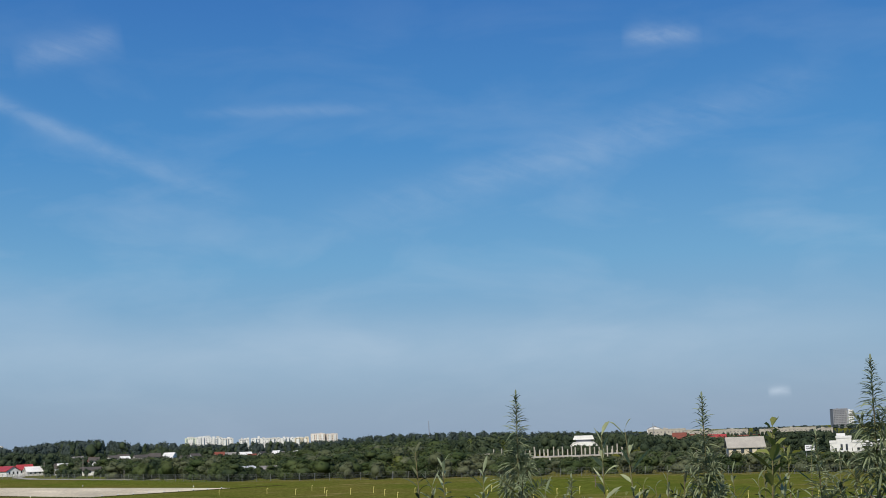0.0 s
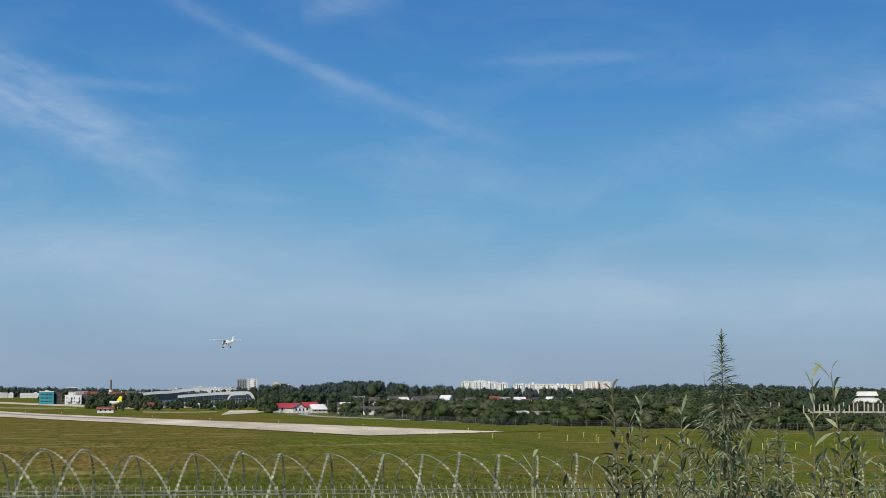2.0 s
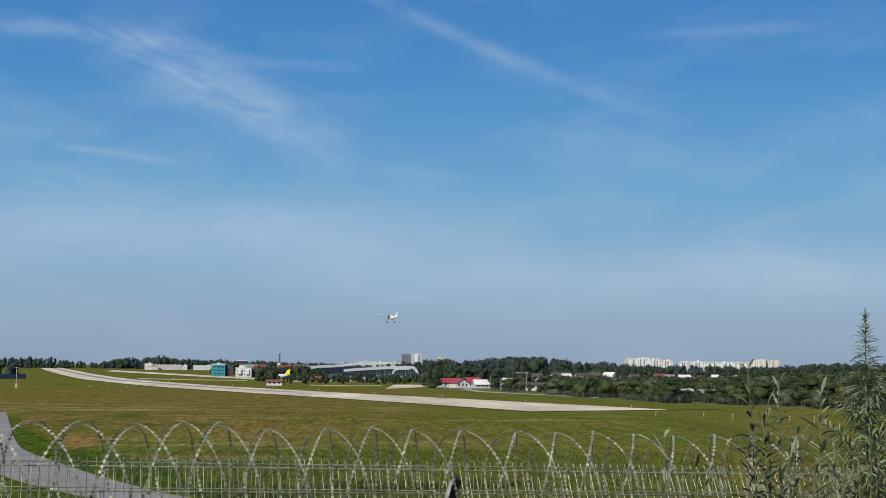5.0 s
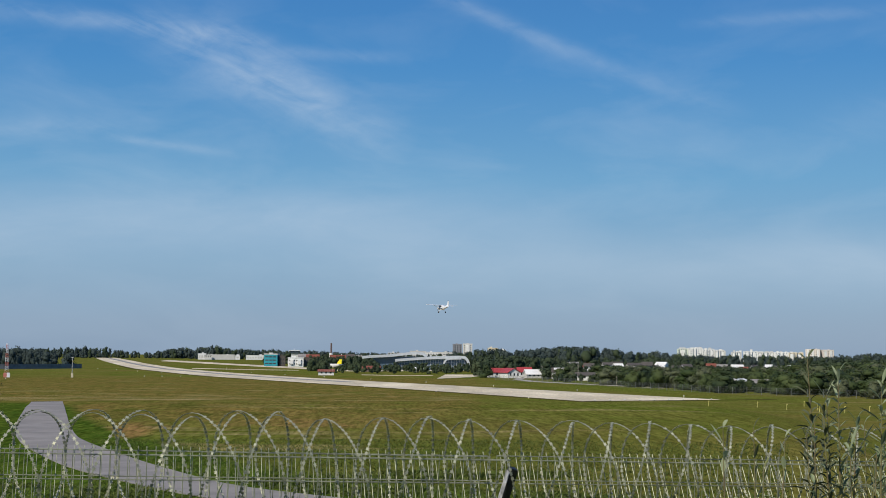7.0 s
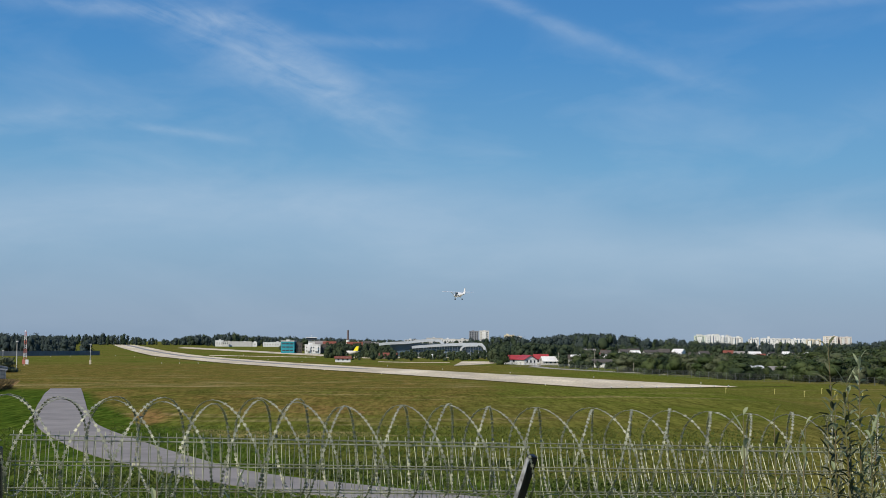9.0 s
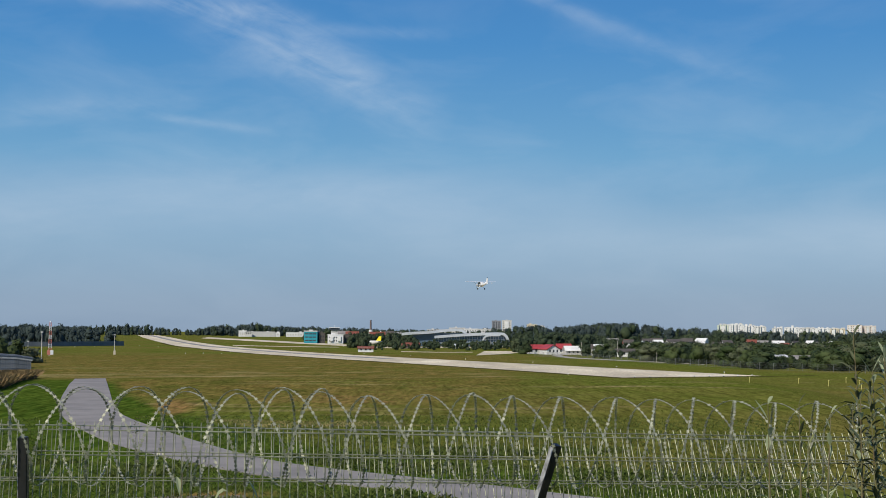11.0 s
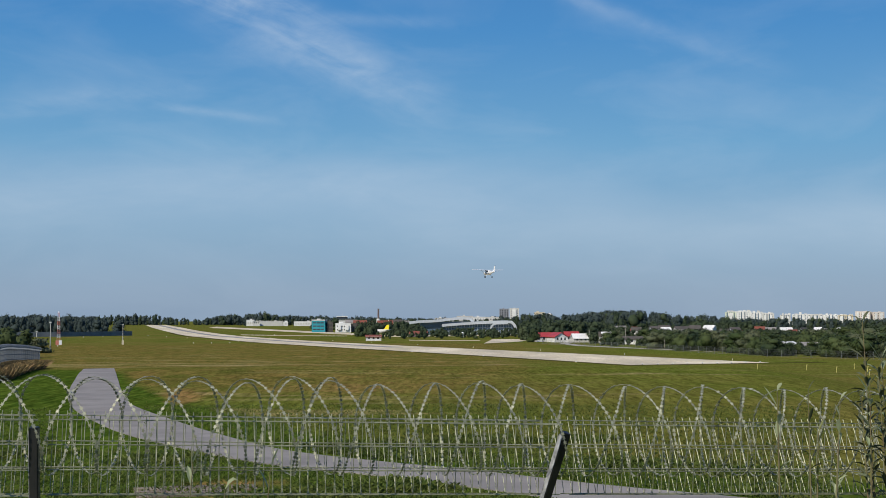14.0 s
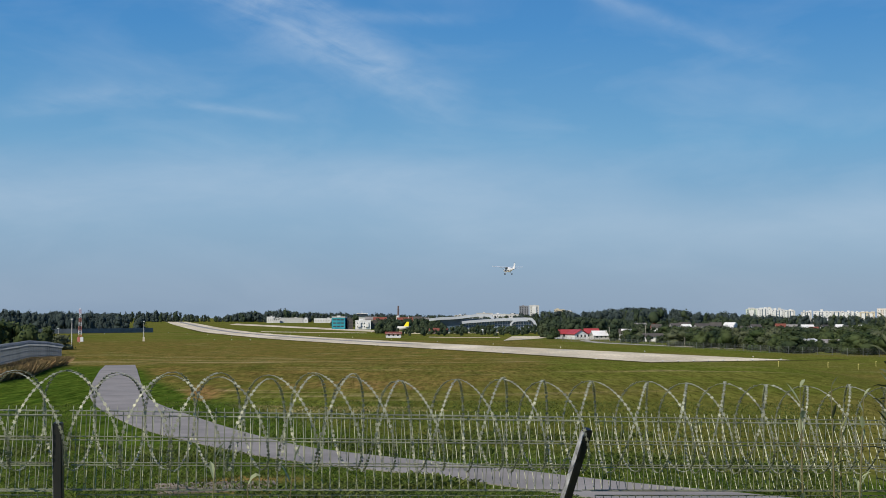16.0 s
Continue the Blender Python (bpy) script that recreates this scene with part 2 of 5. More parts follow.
BROADWEED = material("broad weed leaves", (0.14, 0.18, 0.045), (0.19, 0.20, 0.06), 0.5, scale=5.0, fine_scale=40.0, island=0.8, spec=0.4, translucent=0.35)
PALELEAF = material("pale leaf undersides", (0.36, 0.40, 0.24), (0.26, 0.30, 0.16), 0.6, scale=5.0, fine_scale=40.0, island=0.5, translucent=0.3)
FIELDTUFT = material("field grass tufts", (0.115, 0.132, 0.024), (0.175, 0.165, 0.042), 0.9, scale=0.12, fine_scale=3.0, island=0.7, spec=0.0, translucent=0.3)
STEM = material("green-brown stem", (0.15, 0.15, 0.06), (0.12, 0.09, 0.045), 0.7, scale=6.0, island=0.3)
CLUMP = material("leafy verge weeds", (0.076, 0.118, 0.019), (0.122, 0.146, 0.031), 0.7, scale=0.7, fine_scale=9.0, island=0.7, spec=0.2, translucent=0.35)
GALV = material("galvanised wire", (0.36, 0.375, 0.26), (0.18, 0.19, 0.13), 0.5, 0.4, scale=3.0, fine_scale=60.0)
RAZOR = material("razor wire steel", (0.44, 0.45, 0.34), (0.22, 0.23, 0.175), 0.62, 0.35, scale=9.0, fine_scale=80.0, island=0.4)
BLACK = material("black painted steel", (0.012, 0.013, 0.014), (0.022, 0.022, 0.022), 0.4, scale=5.0, fine_scale=50.0, bump=0.001)
PALESTEEL = material("mottled grey paint", (0.42, 0.43, 0.44), (0.10, 0.10, 0.10), 0.55, scale=14.0, fine_scale=60.0)
WHITE = material("white render", (0.74, 0.75, 0.75), (0.64, 0.65, 0.65), 0.8, scale=0.15, fine_scale=1.0)
OFFWHITE = material("grey-white panels", (0.60, 0.60, 0.58), (0.50, 0.50, 0.49), 0.7, scale=0.1, fine_scale=0.8)
CREAM = material("cream plaster", (0.62, 0.56, 0.42), (0.52, 0.46, 0.34), 0.85, scale=0.2, fine_scale=1.2)
PINK = material("pale pink render", (0.70, 0.64, 0.59), (0.64, 0.58, 0.53), 0.85, scale=0.1, fine_scale=0.8)
GREEN = material("pale green render", (0.62, 0.68, 0.56), (0.56, 0.62, 0.52), 0.85, scale=0.1)
REDROOF = material("red metal roof", (0.42, 0.055, 0.05), (0.32, 0.04, 0.04), 0.5, scale=0.3, fine_scale=2.0)
TILEROOF = material("brick-red tile roof", (0.22, 0.065, 0.04), (0.16, 0.05, 0.035), 0.8, scale=0.4, fine_scale=3.0)
GREYROOF = material("grey slate roof", (0.26, 0.25, 0.24), (0.20, 0.19, 0.19), 0.8, scale=0.3, fine_scale=2.0)
DARKROOF = material("dark roof", (0.06, 0.055, 0.05), (0.09, 0.08, 0.07), 0.8, scale=0.3, fine_scale=2.0)
WHITEROOF = material("white sheet roof", (0.80, 0.80, 0.78), (0.68, 0.68, 0.67), 0.5, scale=0.2, fine_scale=2.0)
GLASSDARK = material("dark window glass", (0.03, 0.04, 0.05), (0.05, 0.06, 0.075), 0.12, scale=0.2, spec=0.8)
GLASSBLUE = material("blue curtain glass", (0.02, 0.20, 0.27), (0.03, 0.26, 0.33), 0.15, scale=0.2, spec=0.8)
GLASSGREY = material("grey-blue curtain glass", (0.10, 0.15, 0.21), (0.07, 0.11, 0.16), 0.15, scale=0.1, spec=0.8)
SHELL = material("aluminium roof shell", (0.49, 0.53, 0.57), (0.42, 0.46, 0.50), 0.5, 0.1, scale=0.05, fine_scale=0.5)
RAWCONC = material("raw grey concrete", (0.42, 0.40, 0.35), (0.33, 0.31, 0.28), 0.9, scale=0.3, fine_scale=2.0)
GREYWALL = material("grey cladding", (0.24, 0.25, 0.28), (0.19, 0.20, 0.23), 0.7, scale=0.1, fine_scale=0.8)
FENCEGREY = material("weathered fence", (0.20, 0.215, 0.20), (0.15, 0.165, 0.155), 0.7, 0.1, scale=0.3, fine_scale=2.0)
SHEETGREY = material("grey fence sheet", (0.16, 0.18, 0.20), (0.11, 0.13, 0.15), 0.6, 0.2, scale=0.2, fine_scale=1.5)
REDPAINT = material("red paint", (0.55, 0.20, 0.15), (0.48, 0.17, 0.13), 0.5, scale=0.8)
WHITEPAINT = material("white paint", (0.80, 0.82, 0.84), (0.72, 0.74, 0.76), 0.4, scale=0.6, coat=0.3)
YELLOWPAINT = material("yellow paint", (0.66, 0.60, 0.20), (0.60, 0.55, 0.18), 0.5, scale=1.5)
BRIGHTYELLOW = material("bright yellow tail paint", (0.85, 0.72, 0.02), (0.80, 0.68, 0.02), 0.35, scale=0.4, coat=0.3)
BRICK = material("chimney brick", (0.17, 0.125, 0.115), (0.13, 0.10, 0.10), 0.9, scale=0.5)
TYRE = material("tyre rubber", (0.02, 0.02, 0.02), (0.03, 0.03, 0.03), 0.85, scale=4.0)
BLUEPAINT = material("dark blue stripe paint", (0.03, 0.05, 0.12), (0.04, 0.06, 0.13), 0.4, scale=1.0)


# ------------------------------------------------------------------ building blocks
def part(name, bm, mat, parent=None, label="", smooth=False):
    me = bpy.data.meshes.new(name)
    bm.to_mesh(me)
    bm.free()
    me.materials.append(mat)
    if smooth:
        me.polygons.foreach_set("use_smooth", [True] * len(me.polygons))
    ob = new(name, me)
    ob.parent = parent
    if label:
        ob["label"] = label
    return ob


def raw(name, verts, faces, mat, parent=None, label="", smooth=False):
    me = bpy.data.meshes.new(name)
    me.from_pydata([tuple(v) for v in verts], [], [tuple(f) for f in faces])
    me.materials.append(mat)
    if smooth:
        me.polygons.foreach_set("use_smooth", [True] * len(me.polygons))
    ob = new(name, me)
    ob.parent = parent
    if label:
        ob["label"] = label
    return ob


def shared(name, me, parent, m, label=""):
    """A piece on mesh data that it shares with its like."""
    ob = new(name, me)
    ob.parent = parent
    ob.matrix_basis = m
    if label:
        ob["label"] = label
    return ob


def thing(name, m, label, category, group="", kind=""):
    ob = new(name)
    ob.empty_display_size = 0.1
    ob.matrix_basis = m
    return tagged(ob, label, category, group, kind)


def box(bm, x0, y0, z0, x1, y1, z1, bevel=0.0):
    r = bmesh.ops.create_cube(bm, size=1.0, matrix=Matrix.Translation(((x0 + x1) / 2, (y0 + y1) / 2, (z0 + z1) / 2)) @ Matrix.Diagonal((x1 - x0, y1 - y0, z1 - z0, 1)))
    if bevel:
        edges = {e for v in r["verts"] for e in v.link_edges}
        bmesh.ops.bevel(bm, geom=list(edges), offset=bevel, segments=2, affect="EDGES")
    return bm


def boxed(*args, **kw):
    return box(bmesh.new(), *args, **kw)


def rod(bm, a, b, r0, r1=None, seg=8):
    a, b = Vector(a), Vector(b)
    turn = (b - a).to_track_quat("Z", "Y").to_matrix().to_4x4()
    bmesh.ops.create_cone(bm, cap_ends=True, segments=seg, radius1=r0, radius2=r0 if r1 is None else r1, depth=(b - a).length,
                          matrix=Matrix.Translation((a + b) / 2) @ turn)
    return bm


def prism(bm, outline, y0, y1):
    """An outline in x and z, drawn out from y0 to y1."""
    n = len(outline)
    front = [bm.verts.new((x, y0, z)) for x, z in outline]
    back = [bm.verts.new((x, y1, z)) for x, z in outline]
    bm.faces.new(front)
    bm.faces.new(back[::-1])
    for i in range(n):
        bm.faces.new((front[i], back[i], back[(i + 1) % n], front[(i + 1) % n]))
    bmesh.ops.recalc_face_normals(bm, faces=bm.faces)
    return bm


def spot(bearing, r, z=None, turn=0.0):
    """The pose at a bearing (degrees clockwise from +y) and range, facing the lookout; turn: degrees anticlockwise more."""
    x, y = r * math.sin(radians(bearing)), r * math.cos(radians(bearing))
    return pose(x, y, land(x, y) if z is None else z, 0, 0, -bearing + turn)


# ------------------------------------------------------------------ ground
def ease(t):
    t = min(1.0, max(0.0, t))
    return t * t * (3 - 2 * t)


def fence_y(x):
    return 7.9 + 0.2 * x


def land(x, y):
    """Height of the ground: a bank at the lookout, a shelf with the path, then down to the airfield."""
    r = math.hypot(x, y)
    d = y - 0.2 * x
    z = 10.8 - 1.45 * ease((d - 3.5) / 4.0) - 2.65 * ease((d - 8.5) / 18.0)
    if d < 0:
        z = 10.8
    low = ease((math.degrees(math.atan2(x, y)) - 12) / 10.0)      # the slope falls sooner towards the approach lights
    d = (r - 162.0 + 102.0 * low) / (184.0 - 24.0 * low)
    drop = min(1.0, d if d > 0.14 else (d + 0.14) ** 2 / 0.56 if d > -0.14 else 0.0)
    far = ease((r - 60) / 100.0)
    z = z * (1 - far) + 6.7 * far
    return z * (1 - drop) + 0.05 * math.sin(x * 0.31) * math.cos(y * 0.23) * ease((r - 20) / 20) * (1 - drop)


rings = [0.0] + list(np.arange(2, 30, 1.0)) + list(np.arange(30, 100, 2.5)) + list(np.arange(100, 150, 2.5)) + list(np.arange(150, 180, 2.0)) \
    + list(np.arange(180, 360, 6.0)) + list(np.geomspace(360, 4700, 40))
SECT = 400
gv, gf = [(0.0, 0.0, land(0, 0))], []
for k, r in enumerate(rings[1:]):
    for i in range(SECT):
        a = 2 * math.pi * i / SECT
        x, y = r * math.sin(a), r * math.cos(a)
        gv.append((x, y, land(x, y)))
for i in range(SECT):
    gf.append((0, 1 + (i + 1) % SECT, 1 + i))
for k in range(len(rings) - 2):
    o, q = 1 + k * SECT, 1 + (k + 1) * SECT
    for i in range(SECT):
        j = (i + 1) % SECT
        gf.append((o + i, o + j, q + j, q + i))
ground = raw("ground", gv, gf, GRASS, smooth=True)


def cover_of(x, y):
    """How dry, straw-streaked, lush and sandy the grass is at a place: along the runway it dries out, by the path it grows."""
    b, r = math.degrees(math.atan2(x, y)), math.hypot(x, y)
    if y < 20:
        return 0.0, 0.0, 0.3, 0.0
    side = 1 - ease((b - 1.0) / 9.0)
    dry = (0.04 + 0.66 * side) * ease((r - 72) / 60.0) * (1 - ease((r - 620) / 120.0))
    straw = 0.55 * side * ease((r - 150) / 60.0) * (1 - ease((r - 330) / 120.0)) * (0.25 + 0.75 * ease((-b - 1) / 9.0))
    far = float(np.interp(b, [-22, -13.2, -12.5, -11.6, -10.1, -7.5, -4.4, -0.8, 5, 12, 20, 30], [165, 165, 150, 116, 98, 82, 69, 63, 58, 54, 50, 48]))
    lush = 1 - ease((r - far * 0.86) / (far * 0.26))
    worn = math.exp(-((b + 9.9) / 0.85) ** 2 - ((r - 101) / 11.0) ** 2) + 1.1 * math.exp(-((b + 8.2) / 2.4) ** 2 - ((r - 46.5) / 2.6) ** 2)
    worn += 0.62 * math.exp(-((b + 3.5) / 5.0) ** 2 - ((r - 110) / 13.0) ** 2)
    return dry, straw, lush, worn


covers = [cover_of(x, y) for x, y, z in gv]
for i, name in enumerate(("dry", "straw", "lush", "sand")):
    layer = ground.data.attributes.new(name, "FLOAT", "POINT")
    layer.data.foreach_set("value", [c[i] for c in covers])
tagged(ground, "mown green and yellowing airfield grass on gentle slopes", "grass field", kind="structure")


def ribbon(name, left, right, mat, lift, label, category, steps=24, thick=0.0, kind="structure"):
    """A strip between two edges, each a chain of x, y points, laid on the ground."""
    def along(chain, t):
        chain = [Vector(c) for c in chain]
        s = [0.0]
        for p, q in zip(chain, chain[1:]):
            s.append(s[-1] + (q - p).length)
        d = t * s[-1]
        for i in range(len(chain) - 1):
            if d <= s[i + 1] or i == len(chain) - 2:
                return chain[i].lerp(chain[i + 1], (d - s[i]) / (s[i + 1] - s[i]))
    v, f, across = [], [], 5
    for i in range(steps + 1):
        a, b = along(left, i / steps), along(right, i / steps)
        for k in range(across):
            p = a.lerp(b, k / (across - 1))
            v.append((p.x, p.y, land(p.x, p.y) + lift))
    for i in range(steps):
        for k in range(across - 1):
            o = i * across + k
            f.append((o, o + 1, o + 1 + across, o + across))
    # skirt, so that the strip has an edge
    n = len(v)
    rim = [i * across for i in range(steps + 1)] + [steps * across + k for k in range(1, across)] + [i * across + across - 1 for i in range(steps - 1, -1, -1)] + [k for k in range(across - 2, 0, -1)]
    for i in rim:
        v.append((v[i][0], v[i][1], v[i][2] - lift - 0.15))
    for k in range(len(rim)):
        j = (k + 1) % len(rim)
        f.append((rim[k], rim[j], n + j, n + k))
    ob = raw(name, v, f, mat)
    me = ob.data
    bm = bmesh.new()
    bm.from_mesh(me)
    bmesh.ops.recalc_face_normals(bm, faces=bm.faces)
    if sum(fa.normal.z for fa in bm.faces) < 0:
        bmesh.ops.reverse_faces(bm, faces=bm.faces)
    bm.to_mesh(me)
    bm.free()
    return tagged(ob, label, category, kind=kind)


def polar(b, r):
    return (r * math.sin(radians(b)), r * math.cos(radians(b)))


def joined(name, chunks, mat, parent=None, label=""):
    """One mesh out of (verts, quads) arrays."""
    vs, fs, n = [], [], 0
    for v, f in chunks:
        vs.append(v)
        fs.append(f + n)
        n += len(v)
    v, f = np.concatenate(vs), np.concatenate(fs)
    me = bpy.data.meshes.new(name)
    me.vertices.add(len(v))
    me.vertices.foreach_set("co", v.astype(np.float32).ravel())
    me.loops.add(f.size)
    me.loops.foreach_set("vertex_index", f.astype(np.int32).ravel())
    me.polygons.add(len(f))
    me.polygons.foreach_set("loop_start", np.arange(0, f.size, f.shape[1], dtype=np.int32))
    me.materials.append(mat)
    me.update(calc_edges=True)
    ob = new(name, me)
    ob.parent = parent
    if label:
        ob["label"] = label
    return ob


rng = np.random.default_rng(7)


def leaf_quads(centres, normals, size, slim=0.7):
    """A ragged square tuft of leaves at every centre, roughly along the surface."""
    n = len(centres)
    nn = normals + rng.normal(0, 0.24, (n, 3))
    nn /= np.linalg.norm(nn, axis=1)[:, None]
    a = np.cross(nn, rng.normal(0, 1, (n, 3)))
    a /= np.linalg.norm(a, axis=1)[:, None]
    b = np.cross(nn, a)
    s = (size * rng.uniform(0.6, 1.4, n))[:, None]
    a, b = a * s, b * s * slim
    lift = nn * s * 0.25
    v = np.stack([centres - a * 0.5, centres - b * 0.55 + lift, centres + a * 0.6, centres + b * 0.45 - lift * 0.4], 1).reshape(-1, 3)
    return v, np.arange(n * 4).reshape(n, 4)


def lump_body(c, rad, tall, seg=8, rows=5):
    """The dense uneven inside of one lump of leaves, in quads."""
    v = []
    for k in range(rows + 1):
        e = np.pi * (k / rows - 0.5)
        for i in range(seg):
            a = 2 * np.pi * i / seg
            q = rng.uniform(0.80, 1.02)
            v.append((c[0] + rad * q * np.cos(e) * np.cos(a), c[1] + rad * q * np.cos(e) * np.sin(a), c[2] + tall * q * np.sin(e)))
    f = [(k * seg + i, k * seg + (i + 1) % seg, (k + 1) * seg + (i + 1) % seg, (k + 1) * seg + i) for k in range(rows) for i in range(seg)]
    return np.array(v), np.array(f)


def crown(height, spread, tufts, lumps=6, base=0.15, size=None, pointed=0.0):
    """A crown of several uneven lumps, each a dense body under tufts of leaves, standing on z = 0."""
    cs, ns, bodies = [], [], []
    per = max(4, tufts // lumps)
    for k in range(lumps):
        h = base + (0.93 - base) * (k + rng.uniform(0.2, 0.8)) / lumps
        wide = (1 - pointed * h) * (1 - 0.55 * abs(h - 0.45))
        rad = spread * 0.5 * wide * rng.uniform(0.5, 0.9)
        ang = rng.uniform(0, 2 * np.pi)
        off = spread * 0.32 * wide * rng.uniform(0.2, 1.0)
        c = np.array([off * np.cos(ang), off * np.sin(ang), h * height])
        tall = min(rad * 0.95 * height / spread * 1.1, height * (1.02 - h) + 0.06 * height)
        bodies.append(lump_body(c, rad * 0.8, tall * 0.8))
        d = rng.normal(0, 1, (per, 3))
        d /= np.linalg.norm(d, axis=1)[:, None]
        rr = rng.uniform(0.80, 1.14, per)[:, None]
        cs.append(c + d * rr * np.array([rad, rad, tall]))
        ns.append(d)
    p, d = np.concatenate(cs), np.concatenate(ns)
    p[:, 2] = np.clip(p[:, 2], 0.03 * height, None)
    v, f = leaf_quads(p, d, size or spread * 0.2)
    for bv, bf in bodies:
        bv[:, 2] = np.clip(bv[:, 2], 0.0, None)
        f = np.concatenate([f, bf + len(v)])
        v = np.concatenate([v, bv])
    return v, f


def forest(name, spots, mat, label, category, tufts, size_factor=0.2, pointed=0.2, lumps=6, base=0.05):
    """One stand of far trees; spots: x, y, height, spread."""
    protos = [crown(1.0, 1.0, tufts, lumps, base, size_factor, pointed) for _ in range(14)]
    chunks = []
    for i, (x, y, h, w) in enumerate(spots):
        v, f = protos[i % 14]
        a = rng.uniform(0, 2 * np.pi)
        q = v * np.array([w, w, h])
        q = np.stack([q[:, 0] * np.cos(a) - q[:, 1] * np.sin(a) + x, q[:, 0] * np.sin(a) + q[:, 1] * np.cos(a) + y, q[:, 2] + land(x, y)], 1)
        chunks.append((q, f))
    ob = joined(name, chunks, mat)
    return tagged(ob, label, category, kind="stuff")


# ------------------------------------------------------------------ paved strips
def smoothed(knots, n=8):
    """A smooth chain through the knots."""
    out = []
    for i in range(len(knots) - 1):
        p0, p1, p2, p3 = (Vector(knots[max(0, i - 1)]), Vector(knots[i]), Vector(knots[i + 1]), Vector(knots[min(len(knots) - 1, i + 2)]))
        for k in range(n):
            t = k / n
            q = 0.5 * (2 * p1 + (p2 - p0) * t + (2 * p0 - 5 * p1 + 4 * p2 - p3) * t * t + (3 * p1 - p0 - 3 * p2 + p3) * t ** 3)
            out.append((q.x, q.y))
    out.append(tuple(knots[-1]))
    return out


DIRX, DIRY = -0.38, 0.925


def strip_at(k, w):
    """A point k metres up the runway from its corner and w metres across it."""
    return (53 + DIRX * k + DIRY * w, 355 + DIRY * k - DIRX * w)


NEAR_EDGE = [(0, 1), (120, 2), (250, 0), (361, -1), (450, 5), (540, 14), (662, 27), (1000, 80), (1500, 168), (2040, 266)]
FAR_EDGE = [(0, 45), (84, 42), (193, 37), (330, 36), (420, 40), (520, 47), (640, 60), (950, 112), (1480, 205), (2030, 300)]


def runway_line(share, shift=0.0, start=0):
    """A line along the runway, that share of the way across it."""
    return smoothed([strip_at((a[0] + b[0]) / 2, a[1] + (b[1] - a[1]) * share + shift) for a, b in zip(NEAR_EDGE, FAR_EDGE)][start:], 5)


ribbon("runway", runway_line(0.0), runway_line(1.0), CONCRETE, 0.06, "long pale concrete runway crossing the grass", "runway", steps=90)
ribbon("road", runway_line(0.50, start=2), runway_line(0.68, start=2), RUBBER, 0.10, "dark rubber-marked middle strip of the runway", "runway strip", steps=70)
# narrow darker strips border the near side and the end
ribbon("ground", runway_line(0.0, -3.4)[:34], runway_line(0.0)[:34], EDGE, 0.05, "dark strip along the runway's near side", "grass edge", steps=60)
ribbon("ground", [strip_at(-4, -2), strip_at(-4, 62)], [strip_at(-0.4, -2), strip_at(-0.4, 62)], EDGE, 0.05, "dark strip across the runway's end", "grass edge", steps=20)
ribbon("road", [polar(-8.6, 1900), polar(-4.6, 1230), polar(-1.0, 950), polar(3.9, 1000)], [polar(-8.9, 1700), polar(-4.6, 1110), polar(-1.0, 880), polar(3.9, 950)],
       CONCRETE, 0.06, "pale concrete taxiway beside the terminal", "taxiway", steps=40)
ribbon("road", [polar(-0.6, 760), polar(1.0, 742), polar(2.4, 745)], [polar(-0.6, 745), polar(1.0, 728), polar(2.4, 735)],
       CONCRETE, 0.06, "narrow worn concrete strip in the grass", "taxiway", steps=20)
ribbon("road", [polar(-7.6, 1010), polar(-5.4, 960), polar(-3.2, 930)], [polar(-7.6, 985), polar(-5.4, 938), polar(-3.2, 915)],
       CONCRETE, 0.06, "narrow worn concrete strip in the grass", "taxiway", steps=20)
ribbon("road", [polar(2.9, 775), polar(4.75, 782)], [polar(2.55, 650), polar(4.0, 700)], CONCRETE, 0.12, "bare pale concrete slab in the grass", "concrete slab", steps=12)
ribbon("road", [polar(6.0, 690), polar(5.7, 655), polar(6.4, 600), polar(8.5, 560), polar(12.0, 505)], [polar(6.3, 690), polar(6.1, 650), polar(6.8, 608), polar(8.6, 568), polar(12.0, 511)],
       RAWCONC, 0.05, "pale dirt track curving past the houses", "dirt track", steps=30)
ribbon("pavement", smoothed([polar(-13.9, 165), polar(-14.45, 112), polar(-14.3, 90), polar(-13.0, 74), polar(-10.2, 61.5), polar(-6.7, 54.5), polar(-2.0, 49.6), polar(2.8, 45.5), polar(9.0, 41.5), polar(16, 38.5), polar(24, 36)]),
       smoothed([polar(-12.7, 165), polar(-12.35, 106), polar(-11.7, 88), polar(-9.8, 74.5), polar(-6.7, 61.5), polar(-2.6, 55.4), polar(2.0, 51.0), polar(7.0, 47.3), polar(12.0, 44.9), polar(18, 42.0), polar(25, 39)]),
       ASPHALT, 0.04, "smooth grey asphalt patrol path bending through the grass", "path", steps=70)

# ------------------------------------------------------------------ perimeter fence at the lookout
FX, FY = 1 / math.hypot(1, 0.2), 0.2 / math.hypot(1, 0.2)
FTURN = math.degrees(math.atan(0.2))


def top_z(x):
    return 11.80 - 0.027 * x


fence_top = thing("fence", pose(0, fence_y(0), land(0, 7.9)), "welded-wire security fence with slanted top panels on black posts", "fence")
FENCE_BACK = Matrix.Translation((0, fence_y(0), land(0, 7.9))).inverted()
wire_me = {}


def upright(length, lean):
    """A straight wire from the panel's foot, shared by all uprights of that lean."""
    key = (round(length, 2), round(lean, 3))
    if key not in wire_me:
        bm = rod(bmesh.new(), (0, 0, 0), (0, lean, length), 0.0023, seg=5)
        wire_me[key] = bpy.data.meshes.new("upright_wire")
        bm.to_mesh(wire_me[key])
        bm.free()
        wire_me[key].materials.append(GALV)
    return wire_me[key]


